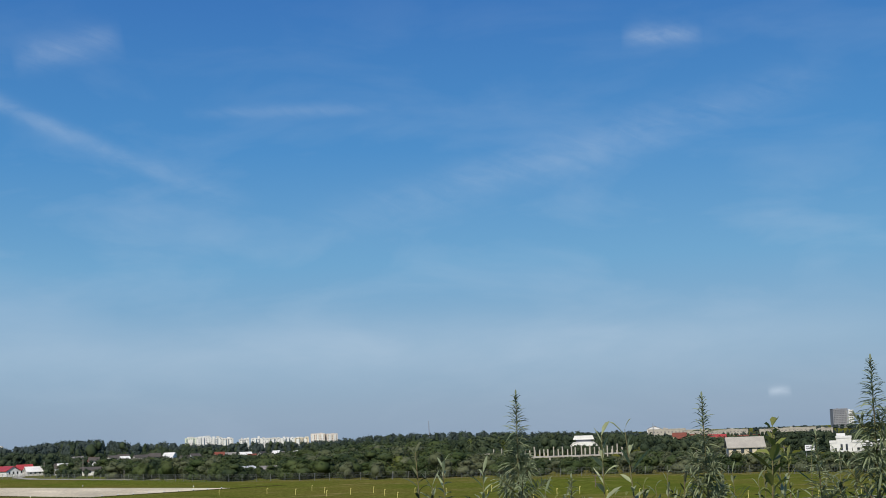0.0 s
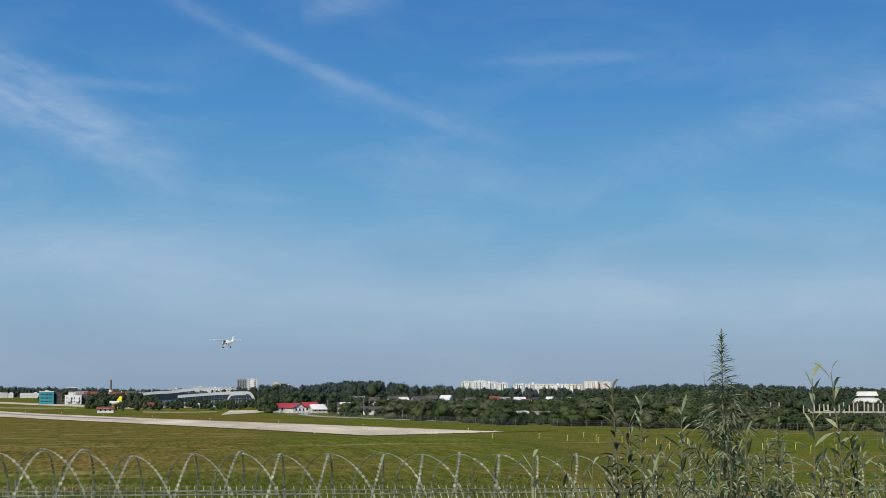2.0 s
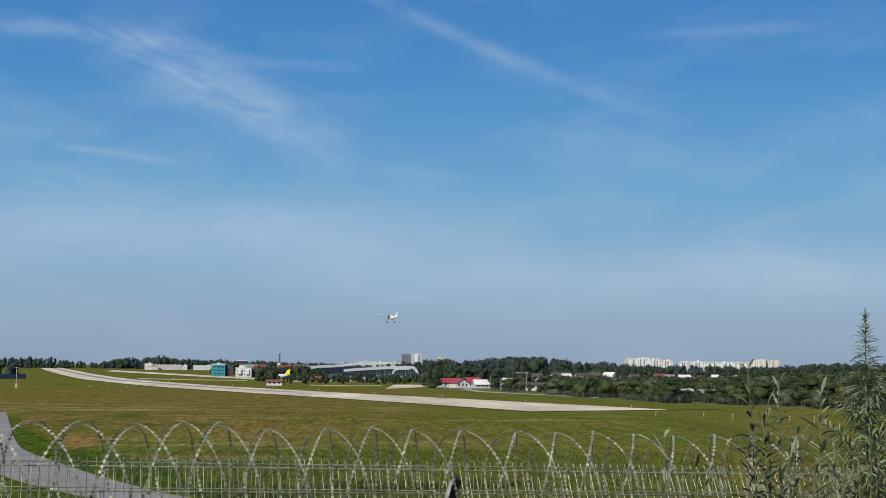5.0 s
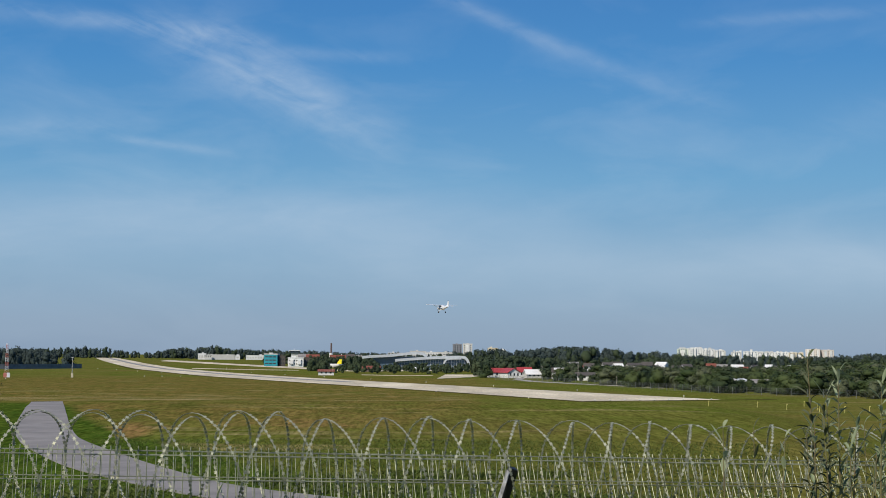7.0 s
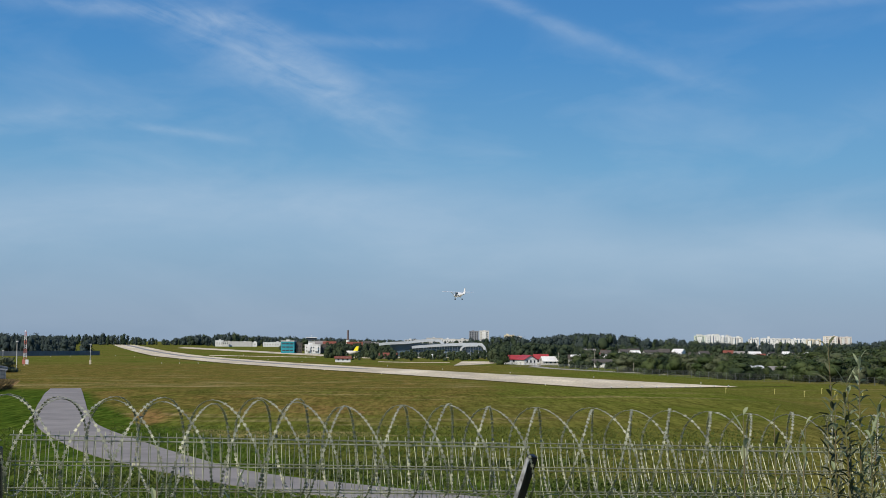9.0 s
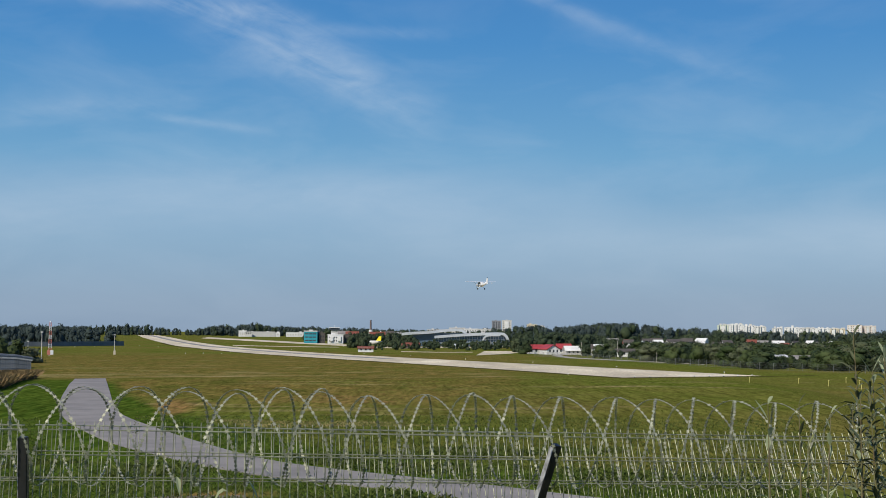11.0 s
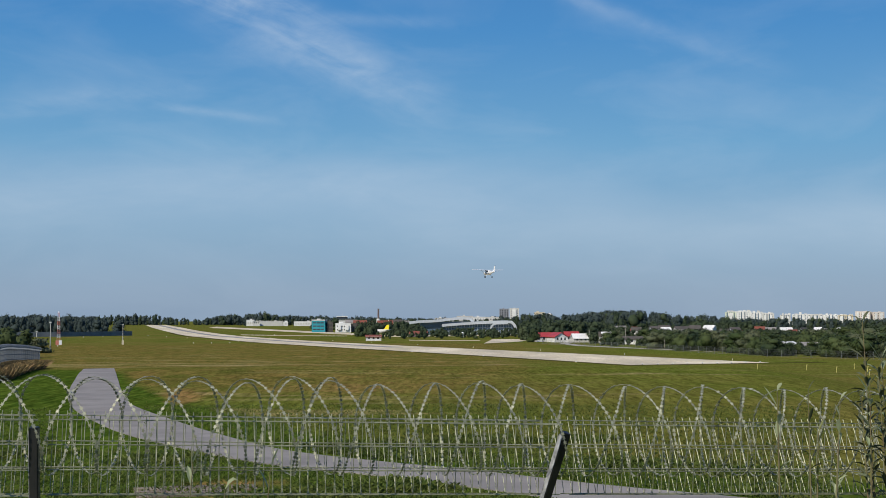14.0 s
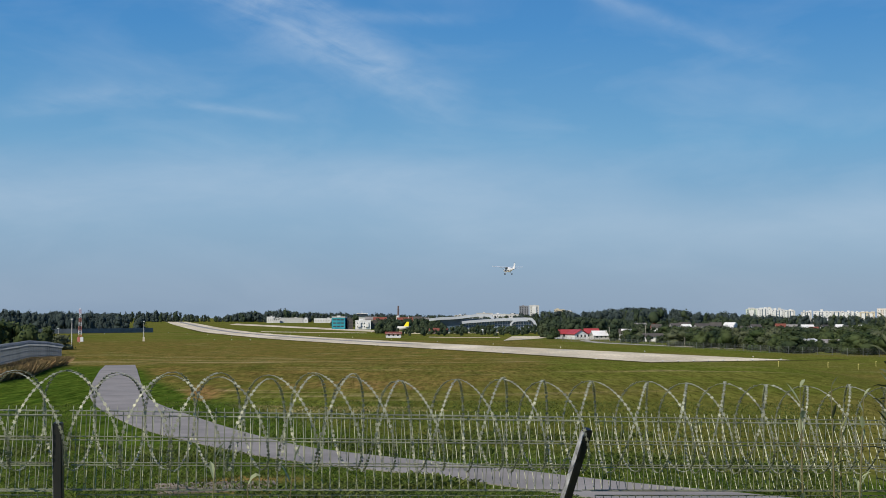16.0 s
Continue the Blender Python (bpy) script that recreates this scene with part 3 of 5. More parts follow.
def wire_panel(x0, length, tilt, side, seed):
    """A welded twin-wire panel on the fence's arms. side: -1 leans to the lookout, 1 leans away."""
    rise = 0.41
    lean = math.tan(radians(tilt)) * rise
    rnd = random.Random(seed)
    top = side * (0.02 + lean)
    o = part("panel", rod(bmesh.new(), (-0.02, top + side * 0.008, rise), (length + 0.02, top + side * 0.008, rise), 0.0032, seg=6), GALV, fence_top, "slanted welded-wire top panel")
    o.matrix_basis = FENCE_BACK @ Matrix.Translation((x0, fence_y(x0), top_z(x0) - rise)) @ pose(0, 0, 0, 0, math.degrees(math.atan(0.027)), FTURN)
    for k in range(4):
        h, yy = rise * k / 3, side * (0.02 + lean * k / 3)
        for off in ((-0.006,) if k == 3 else (-0.006, 0.006)):
            part("rail_wire", rod(bmesh.new(), (-0.02, yy + off, h), (length + 0.02, yy + off, h + rnd.uniform(-0.006, 0.006)), 0.0025, seg=6), GALV, o)
    me = upright(rise * 1.06, side * lean * 1.06)
    for i in range(int(length / 0.05) + 1):
        shared("upright_wire", me, o, pose(i * 0.05 + rnd.uniform(-0.003, 0.003), side * 0.02, 0, 0, rnd.uniform(-0.5, 0.5), 0))
    return o


def main_panel(x0, length):
    """The upright panel under the arms."""
    g = land(x0, fence_y(x0)) + 0.05
    high = top_z(x0) - 0.44 - g
    o = part("panel", rod(bmesh.new(), (0, 0.006, high), (length, 0.006, high), 0.0035, seg=6), GALV, fence_top, "upright welded-wire panel")
    o.matrix_basis = FENCE_BACK @ Matrix.Translation((x0, fence_y(x0), g)) @ pose(0, 0, 0, 0, math.degrees(math.atan(0.027)), FTURN)
    for k in range(9):
        part("rail_wire", rod(bmesh.new(), (0, 0.006, high * k / 9), (length, 0.006, high * k / 9), 0.0035, seg=6), GALV, o)
    me = upright(high, 0.0)
    for i in range(int(length / 0.05) + 1):
        shared("upright_wire", me, o, pose(i * 0.05, 0, 0))
    return o


def fence_post(x, lean_side, lean_near, arm, raise_, label):
    """A black square post with its arm, which leans to the lookout and, where it is bent, along the fence."""
    y = fence_y(x) - 0.06
    g = land(x, y) - 0.1
    tz = top_z(x) - 0.45 + raise_ - g
    o = part("post", boxed(-0.025, -0.025, 0, 0.025, 0.025, tz, bevel=0.005), BLACK, fence_top, label)
    o.matrix_basis = FENCE_BACK @ Matrix.Translation((x, y, g))
    ob = part("arm", boxed(-0.024, -0.024, 0, 0.024, 0.024, arm, bevel=0.004), BLACK, o)
    ob.matrix_basis = Matrix.Translation((0, -0.01, tz - 0.03)) @ pose(0, 0, 0, lean_near, lean_side, 0) @ pose(0, 0, 0, 0, 0, 26 if lean_side else 0)
    # mottled pale grey strip over the arm's left face
    sp = part("scuffed_strip", boxed(-0.0275, -0.020, 0.01, -0.0245, 0.020, arm - 0.02), PALESTEEL, o, "pale grey strip on the arm's left face")
    sp.matrix_basis = ob.matrix_basis
    return o


PANEL = 2.9
POSTS = [-2.075 + PANEL * k for k in range(-2, 5)]
for k, px in enumerate(POSTS):
    if k == 3:
        fence_post(0.69, 16, 12, 0.52, -0.045, "black post with its arm bent sideways")
    else:
        fence_post(px, 0, 5, 0.445, 0.0, "black square post")
for k, px in enumerate(POSTS[:-1]):
    wire_panel(px + 0.02, PANEL - 0.04, 33, 1, 11 + k)
    wire_panel(px + 0.06, PANEL - 0.04, 3, -1, 31 + k)
    main_panel(px + 0.02, PANEL - 0.04)


def razor_coil(tops, hand, radius, sway, tilt, seed):
    """A coil of barbed tape along the fence's top, its loops at the given places: a flat tape facing outwards, a core wire and pointed barbs."""
    rnd = random.Random(seed)
    x0 = tops[0]
    o = thing("razor_wire", Matrix.Translation((x0, fence_y(x0), 0)) @ pose(0, 0, 0, 0, 0, FTURN), "loose galvanised razor wire coil along the fence top", "razor wire", "razor wire coils")
    turns = len(tops) - 1
    wob = [(rnd.uniform(0, 6.28), rnd.uniform(0.7, 2.3)) for _ in range(5)]
    places = np.arange(len(tops))

    def at(u):
        th = 2 * math.pi * u
        w = sum(math.sin(p + u * q) for p, q in wob) / 5
        rad = radius * (1 + 0.05 * w)
        x = float(np.interp(u, places, tops))
        mid = top_z(x) - 0.035 + 0.012 * w
        loose = 1 - 0.48 * ease((x + 1.7) / 1.6)
        along_ = (x - x0) / FX + (sway * loose + 0.015 * w) * math.sin(th) + hand * (tilt * (0.5 + 0.5 * loose) + 0.012 * w) * (math.cos(th) - 1)
        return Vector((along_, hand * 0.95 * rad * math.sin(th), mid + rad * math.cos(th))), Vector((0, hand * math.sin(th), math.cos(th)))

    def axes(u):
        p, out = at(u)
        d = (at(u + 0.002)[0] - at(u - 0.002)[0]).normalized()
        side = d.cross(out).normalized()
        return p, d, side, side.cross(d).normalized()
    steps = turns * 36
    core = bpy.data.curves.new("core_wire", "CURVE")
    core.dimensions, core.bevel_depth, core.bevel_resolution, core.resolution_u = "3D", 0.0013, 1, 1
    sp = core.splines.new("POLY")
    sp.points.add(steps)
    vs, fs = [], []
    for i in range(steps + 1):
        u = i / 36
        p, d, side, up = axes(u)
        sp.points[i].co = (*(p - up * 0.0016), 1)
        vs += [p - side * 0.0021, p + side * 0.0021]
        if i:
            k = 2 * i
            fs.append((k - 2, k - 1, k + 1, k))
    w = new("core_wire", core)
    w.data.materials.append(RAZOR)
    w.parent = o
    tape = raw("tape", vs, fs, RAZOR, o)
    vs, fs = [], []
    n = int(turns * math.hypot(2 * math.pi * radius, 0.27) / 0.029)
    for i in range(n):
        u = min(max((i + rnd.uniform(-0.1, 0.1)) / n * turns, 0.01), turns - 0.01)
        p, d, side, up = axes(u)
        a = rnd.uniform(-0.35, 0.35)
        lat = side * math.cos(a) + up * math.sin(a)
        k = len(vs)
        hw, hl = 0.0098 * rnd.uniform(0.85, 1.15), 0.0080
        vs += [p - d * hl * 0.9, p + lat * hw - d * hl, p + lat * hw * 0.62, p + lat * hw + d * hl, p + d * hl * 0.9,
               p - lat * hw + d * hl, p - lat * hw * 0.62, p - lat * hw - d * hl]
        fs += [(k, k + 1, k + 2), (k + 2, k + 3, k + 4), (k + 4, k + 5, k + 6), (k + 6, k + 7, k), (k, k + 2, k + 4, k + 6)]
    b = raw("barbed_edge", vs, fs, RAZOR, o)
    b["kind"] = "stuff"
    for ob in (tape, b):
        so = ob.modifiers.new("sheet", "SOLIDIFY")
        so.thickness = 0.0014
    return o


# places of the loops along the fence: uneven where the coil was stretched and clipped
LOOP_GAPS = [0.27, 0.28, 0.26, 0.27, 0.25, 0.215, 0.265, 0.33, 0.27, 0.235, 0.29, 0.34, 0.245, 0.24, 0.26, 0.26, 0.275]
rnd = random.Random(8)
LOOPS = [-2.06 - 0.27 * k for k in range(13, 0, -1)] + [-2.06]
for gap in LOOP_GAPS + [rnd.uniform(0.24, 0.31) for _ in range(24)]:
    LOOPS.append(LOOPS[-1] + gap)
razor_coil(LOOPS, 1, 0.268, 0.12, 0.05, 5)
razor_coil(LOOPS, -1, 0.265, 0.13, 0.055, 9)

# ------------------------------------------------------------------ the woods
def interp(b, knots):
    return float(np.interp(b, [k[0] for k in knots], [k[1] for k in knots]))


CAPS = [(4, -6), (5, -8), (7, -11), (9, -9.5), (10.6, -8.6), (14.4, -8.8), (14.6, -18), (16.3, -18), (16.8, -8.2), (18.5, -6.5), (20, -4), (23, -4), (24, -13), (25.5, -14), (26, -19.6), (30.6, -19.6), (31.2, -16), (34.2, -20), (36.4, -20), (37.6, -22), (41.5, -21), (46, -20)]


FARCAPS = [(4, 2.5), (9, 2.5), (10.5, -2), (12.4, -2.0), (19, -2.4), (20, 0.5), (25, 0.5), (27, -2), (30.8, -2.5), (31.8, -6.0), (38, -6.4), (41, -11), (46, -10)]


def capped(b, r, h):
    near = r < (1000 if b < 19.5 else 860 if b < 24 else 650 if 26 < b < 31.5 else 545)
    if 14.3 < b < 16.7 and r > 515:
        limit = 12.4 - 0.0092 * r
    elif 34 < b < 36.5 and r > 432:
        limit = 12.4 - 0.0085 * r
    else:
        limit = 12.4 + interp(b, CAPS if near else FARCAPS) * r / 1000
    return max(1.2, min(h, limit * (1.06 - 0.55 * rng.beta(1.2, 2.2))))


FENCE_R = [(-20, 760), (5, 640), (8.6, 545), (14.2, 446), (23, 397), (32.3, 369), (41, 336), (60, 300)]
spots_bush, spots_willow, spots_mid, spots_far, spots_pine = [], [], [], [], []
for _ in range(720):
    b = rng.uniform(7.5, 46)
    f = interp(b, FENCE_R)
    r = f + 8 + rng.beta(1.0, 1.6) * 170
    if b < 9.5 and r < 640:
        continue
    h = capped(b, r, rng.uniform(3.4, 7.4) + (r - f) * 0.02)
    (spots_willow if rng.random() < 0.34 else spots_bush).append((*polar(b, r), h, max(h, 3.0) * rng.uniform(1.1, 2.0)))
for _ in range(1500):
    b = rng.uniform(4.6, 46)
    f = interp(b, FENCE_R)
    r = f + 150 + rng.random() ** 1.3 * 1000
    if b < 7.6 and r < 740:
        continue
    h = capped(b, r, rng.uniform(6, 11))
    spots_mid.append((*polar(b, r), h, max(h, 4.0) * rng.uniform(0.8, 1.35)))
SKYLINE = [(-20, 0.8), (-11, 0.4), (-9.3, -2.2), (-8.5, 0), (-6.8, 3.2), (-5.5, 1.2), (-2, 0.0), (2, -1.5), (4.2, 2.0), (6, 1.5), (7.8, 4.4), (9.3, 4.2), (10.6, 0.2), (11.8, 1.2), (12.6, -0.6), (14, -1.0),
           (18.6, -1.4), (20.2, 1.0), (24.5, 1.0), (27.3, -1.0), (31, -2.6), (32, -5.2), (33, -5.6), (37, -5.8), (41, -10), (48, -9)]
for _ in range(1900):
    b = rng.uniform(-21, 48)
    near = b > 5
    r = rng.uniform(1150, 1650) if near else rng.uniform(1500, 2300)
    h = 12.4 + interp(b, SKYLINE) * r / 1000 + rng.normal(-0.5, 0.9)
    if not near and -7.7 < b < 5:
        r = rng.uniform(1420, 1850) if b > -4.4 else rng.uniform(2160, 2400)
        h = 12.4 + interp(b, SKYLINE) * r / 1000 + rng.normal(-0.8, 1.0)
    if -13.2 < b <= -7.7:
        r = rng.uniform(2300, 2600)
        h = 12.4 + (interp(b, SKYLINE) + 0.5) * r / 1000 + rng.normal(0, 1.6)
    h = max(h, 4.0)
    (spots_pine if rng.random() < 0.75 else spots_far).append((*polar(b, r), h, h * rng.uniform(0.55, 0.95)))
for _ in range(170):
    b, r = rng.uniform(28, 48), rng.uniform(2150, 2500)
    spots_pine.append((*polar(b, r), rng.uniform(5.5, 7.6), rng.uniform(9, 15)))
# shrubs by the terminal and the houses
for b0, b1, r0, r1, n, h0, h1 in ((-2.4, 4.4, 800, 900, 64, 2.5, 5), (-1.4, 3.9, 900, 985, 80, 2.6, 5.4), (-3.2, 0.0, 1180, 1260, 60, 5, 9), (-2.75, -1.95, 880, 960, 20, 6, 8.2), (-1.2, 0.1, 900, 960, 18, 4.5, 7), (14.4, 16.7, 452, 488, 34, 1.8, 3.0), (26.3, 30.6, 440, 500, 40, 2.2, 3.4), (28.1, 29.8, 556, 600, 18, 5.2, 6.3), (7.3, 9.6, 590, 636, 26, 1.6, 3.4), (14.6, 16.8, 470, 494, 16, 2.0, 3.3), (9.5, 18.5, 560, 860, 150, 3.0, 6.0), (4.0, 5.0, 700, 760, 8, 4, 8), (6.8, 9.5, 640, 760, 44, 4, 7.5), (-2.6, -1.4, 1060, 1160, 14, 6, 9),
                                  (-1.0, 5.0, 1150, 1400, 100, 6, 11), (-4.6, -1.0, 1390, 1500, 60, 8, 11), (4.4, 7.8, 760, 900, 60, 6, 10)):
    for _ in range(n):
        h = rng.uniform(h0, h1)
        spots_mid.append((*polar(rng.uniform(b0, b1), rng.uniform(r0, r1)), h, h * rng.uniform(0.7, 1.2)))
# dark plantation beyond the wall on the left
for _ in range(260):
    b, r = rng.uniform(-21, -13.6), rng.uniform(960, 1400)
    h = rng.uniform(8, 13.5) + 3.2 * ease((-b - 13.6) / 3.0) * rng.random()
    spots_pine.append((*polar(b, r), h, h * rng.uniform(0.5, 0.8)))
forest("bush", spots_bush, LEAF, "dense green bushes and low trees along the airfield fence", "bushes", 620, 0.066, 0.1, 6)
forest("bush", spots_willow, GREYLEAF, "grey-green willow bushes among darker scrub", "bushes", 640, 0.062, 0.3, 7)
forest("woodland", spots_mid, HAZYMIDLEAF, "mixed green woodland behind the fence", "trees", 210, 0.095, 0.1, 4)
forest("woodland", spots_far, HAZYMIDLEAF, "distant green woodland on the skyline", "trees", 100, 0.11, 0.1, 4)
forest("woodland", spots_pine, HAZYDARKLEAF, "distant dark haze-tinted pine woodland on the skyline", "trees", 100, 0.11, 0.2, 4)

# ------------------------------------------------------------------ fences further off
def fence_run(points, height, bar_gap, bar, mat, label, post_gap=5.0, rails=3, solid=False, topped=False):
    """A fence along bearings and ranges: every post and panel a part, the pieces sharing their meshes."""
    x0, y0 = polar(*points[0])
    o = thing("fence", Matrix.Translation((x0, y0, 0)), label, "fence")
    bm = bmesh.new()
    box(bm, -0.05, -0.05, -0.4, 0.05, 0.05, height)
    if topped:
        rod(bm, (0, 0, height), (0.0, -0.35, height + 0.45), 0.04, seg=5)
        rod(bm, (0, 0, height), (0.0, 0.35, height + 0.45), 0.04, seg=5)
    post_me = bpy.data.meshes.new("post")
    bm.to_mesh(post_me)
    bm.free()
    post_me.materials.append(mat)
    bm = bmesh.new()
    if solid:
        box(bm, 0, -0.03, 0, 1, 0.03, height)
        for k in range(6):
            box(bm, 0.02 + k / 6, -0.055, 0.05, 0.07 + k / 6, -0.03, height - 0.05)
    else:
        n = int(post_gap / bar_gap)
        for k in range(n):
            box(bm, k / n, -bar / 2, 0.08, k / n + bar / post_gap, bar / 2, height)
        for k in range(rails):
            h = 0.1 + (height - 0.1) * k / (rails - 1)
            box(bm, 0, -bar, h - bar / 2, 1, bar, h + bar / 2)
    if topped:
        for k in range(9):
            for a in range(10):
                t0, t1 = a / 10 * 6.283, (a + 1) / 10 * 6.283
                rod(bm, ((k + a / 10) / 9, 0.28 * math.sin(t0), height + 0.3 + 0.28 * math.cos(t0)), ((k + a / 10 + 0.1) / 9, 0.28 * math.sin(t1), height + 0.3 + 0.28 * math.cos(t1)), 0.018, seg=3)
    panel_me = bpy.data.meshes.new("panel")
    bm.to_mesh(panel_me)
    bm.free()
    panel_me.materials.append(mat)
    chain = [Vector((*polar(*p), 0)) for p in points]
    for p, q in zip(chain, chain[1:]):
        n = max(1, round((q - p).length / post_gap))
        for i in range(n):
            a, b = p.lerp(q, i / n), p.lerp(q, (i + 1) / n)
            a.z, b.z = land(a.x, a.y), land(b.x, b.y)
            d = b - a
            flat = math.hypot(d.x, d.y)
            turn = math.degrees(math.atan2(d.y, d.x))
            base = Matrix.Translation((a.x - x0, a.y - y0, a.z)) @ pose(0, 0, 0, 0, 0, turn)
            shared("post", post_me, o, base)
            slope = Matrix.Identity(4)
            slope[0][0], slope[2][0] = flat, d.z
            shared("panel", panel_me, o, base @ slope)["kind"] = "stuff"
    return o


fence_run([(5.0, 640), (8.6, 545), (14.2, 446), (23, 397), (32.3, 369), (41, 336), (50, 318)], 2.3, 0.4, 0.018, FENCEGREY, "grey wire perimeter fence along the bushes", 6.0, 4)
fence_run([(-24, 900), (-15, 930), (-12, 975)], 3.1, 0.3, 0.1, SHEETGREY, "dark grey sheet wall across the field", 9.0, solid=True)
fence_run([(-30, 74), (-22, 100), (-17.9, 134), (-15.6, 205)], 2.35, 0.14, 0.03, SHEETGREY, "grey mesh fence with angled arms and coiled wire", 3.0, 5, topped=True)

# ------------------------------------------------------------------ buildings
WIN_CACHE = {}


def window_mesh(w, h, mat):
    key = (round(w, 2), round(h, 2), mat.name)
    if key not in WIN_CACHE:
        me = bpy.data.meshes.new("window")
        bm = boxed(-w / 2, -0.06, -h / 2, w / 2, 0.06, h / 2)
        bm.to_mesh(me)
        bm.free()
        me.materials.append(mat)
        WIN_CACHE[key] = me
    return WIN_CACHE[key]


def windows(o, x0, x1, z0, z1, nx, nz, y, mat=None, fill=(0.5, 0.5), side=None):
    """A grid of panes on a front (at depth y), each a part; side: on the face at that x instead."""
    w, h = (x1 - x0) / nx, (z1 - z0) / nz
    me = window_mesh(w * fill[0], h * fill[1], mat or GLASSDARK)
    for i in range(nx):
        for k in range(nz):
            c = x0 + w * (i + 0.5)
            m = pose(c, y, z0 + h * (k + 0.5)) if side is None else pose(side, c, z0 + h * (k + 0.5), 0, 0, 90)
            shared("window", me, o, m)


def house(bearing, r, wide, deep, wall_h, roof_h, wall, roof, label, turn=0.0, along=True, nx=3, z=None, eave=0.5, chimney=False):
    """A gabled house; along: the ridge runs across the view."""
    o = thing("house", spot(bearing, r, z, turn), label, "house", "houses among the trees")
    part("wall", boxed(-wide / 2, -deep / 2, -0.5, wide / 2, deep / 2, wall_h), wall, o)
    t = 0.25
    bm = bmesh.new()
    if along:
        prism(bm, [(-deep / 2 - eave, wall_h - 0.2), (0, wall_h + roof_h), (deep / 2 + eave, wall_h - 0.2), (deep / 2 + eave, wall_h - 0.2 - t), (0, wall_h + roof_h - t), (-deep / 2 - eave, wall_h - 0.2 - t)], -wide / 2 - eave, wide / 2 + eave)
        bmesh.ops.rotate(bm, verts=bm.verts, matrix=Matrix.Rotation(radians(90), 3, "Z"))
        gab = [(-deep / 2, wall_h - 0.3), (0, wall_h + roof_h - 0.35), (deep / 2, wall_h - 0.3)]
        gb = prism(bmesh.new(), gab, -wide / 2, wide / 2)
        bmesh.ops.rotate(gb, verts=gb.verts, matrix=Matrix.Rotation(radians(90), 3, "Z"))
    else:
        prism(bm, [(-wide / 2 - eave, wall_h - 0.2), (0, wall_h + roof_h), (wide / 2 + eave, wall_h - 0.2), (wide / 2 + eave, wall_h - 0.2 - t), (0, wall_h + roof_h - t), (-wide / 2 - eave, wall_h - 0.2 - t)], -deep / 2 - eave, deep / 2 + eave)
        gb = prism(bmesh.new(), [(-wide / 2, wall_h - 0.3), (0, wall_h + roof_h - 0.35), (wide / 2, wall_h - 0.3)], -deep / 2, deep / 2)
    part("roof", bm, roof, o)
    part("gable", gb, wall, o)
    windows(o, -wide / 2 + 0.5, wide / 2 - 0.5, 0.6 if wall_h < 5 else 3.6, min(wall_h, 3.2) if wall_h < 5 else wall_h, nx, 1, -deep / 2, fill=(0.4, 0.55))
    if chimney:
        part("chimney", boxed(wide * 0.2, -0.35, wall_h, wide * 0.2 + 0.7, 0.35, wall_h + roof_h + 0.8), WHITE, o)
    return o


def block(name, bearing, r, wide, deep, high, wall, label, nx, nz, turn=0.0, category="apartment block", group="", roof=None, fill=(0.42, 0.42), z0=1.0, pane=None, bays=0):
    """A flat-roofed block with its parapet, roof boxes, balcony bays and a pane for every window."""
    o = thing(name, spot(bearing, r, None, turn), label, category, group)
    part("wall", boxed(-wide / 2, -deep / 2, -1, wide / 2, deep / 2, high), wall, o)
    bm = bmesh.new()
    for a, b, c, d in ((-wide / 2 - 0.15, -deep / 2 - 0.15, wide / 2 + 0.15, -deep / 2 + 0.3), (-wide / 2 - 0.15, deep / 2 - 0.3, wide / 2 + 0.15, deep / 2 + 0.15),
                       (-wide / 2 - 0.15, -deep / 2 + 0.3, -wide / 2 + 0.3, deep / 2 - 0.3), (wide / 2 - 0.3, -deep / 2 + 0.3, wide / 2 + 0.15, deep / 2 - 0.3)):
        box(bm, a, b, high - 0.05, c, d, high + 0.7)
    part("parapet", bm, roof or wall, o)
    rnd = random.Random(int(bearing * 100))
    for k in range(max(1, int(wide / 18))):
        x = rnd.uniform(-wide / 2 + 2, wide / 2 - 5)
        part("roof_box", boxed(x, -1, high, x + rnd.uniform(2, 4), 2, high + rnd.uniform(1.2, 2.2)), roof or wall, o)
    windows(o, -wide / 2 + 0.8, wide / 2 - 0.8, z0, high - 0.6, nx, nz, -deep / 2, pane, fill)
    for k in range(bays):
        x = -wide / 2 + wide * (k + 0.5) / bays
        part("balcony_bay", boxed(x - wide / bays * 0.2, -deep / 2 - 1.1, 2, x + wide / bays * 0.2, -deep / 2 - 0.07, high - 1.2), WHITE, o)
    return o


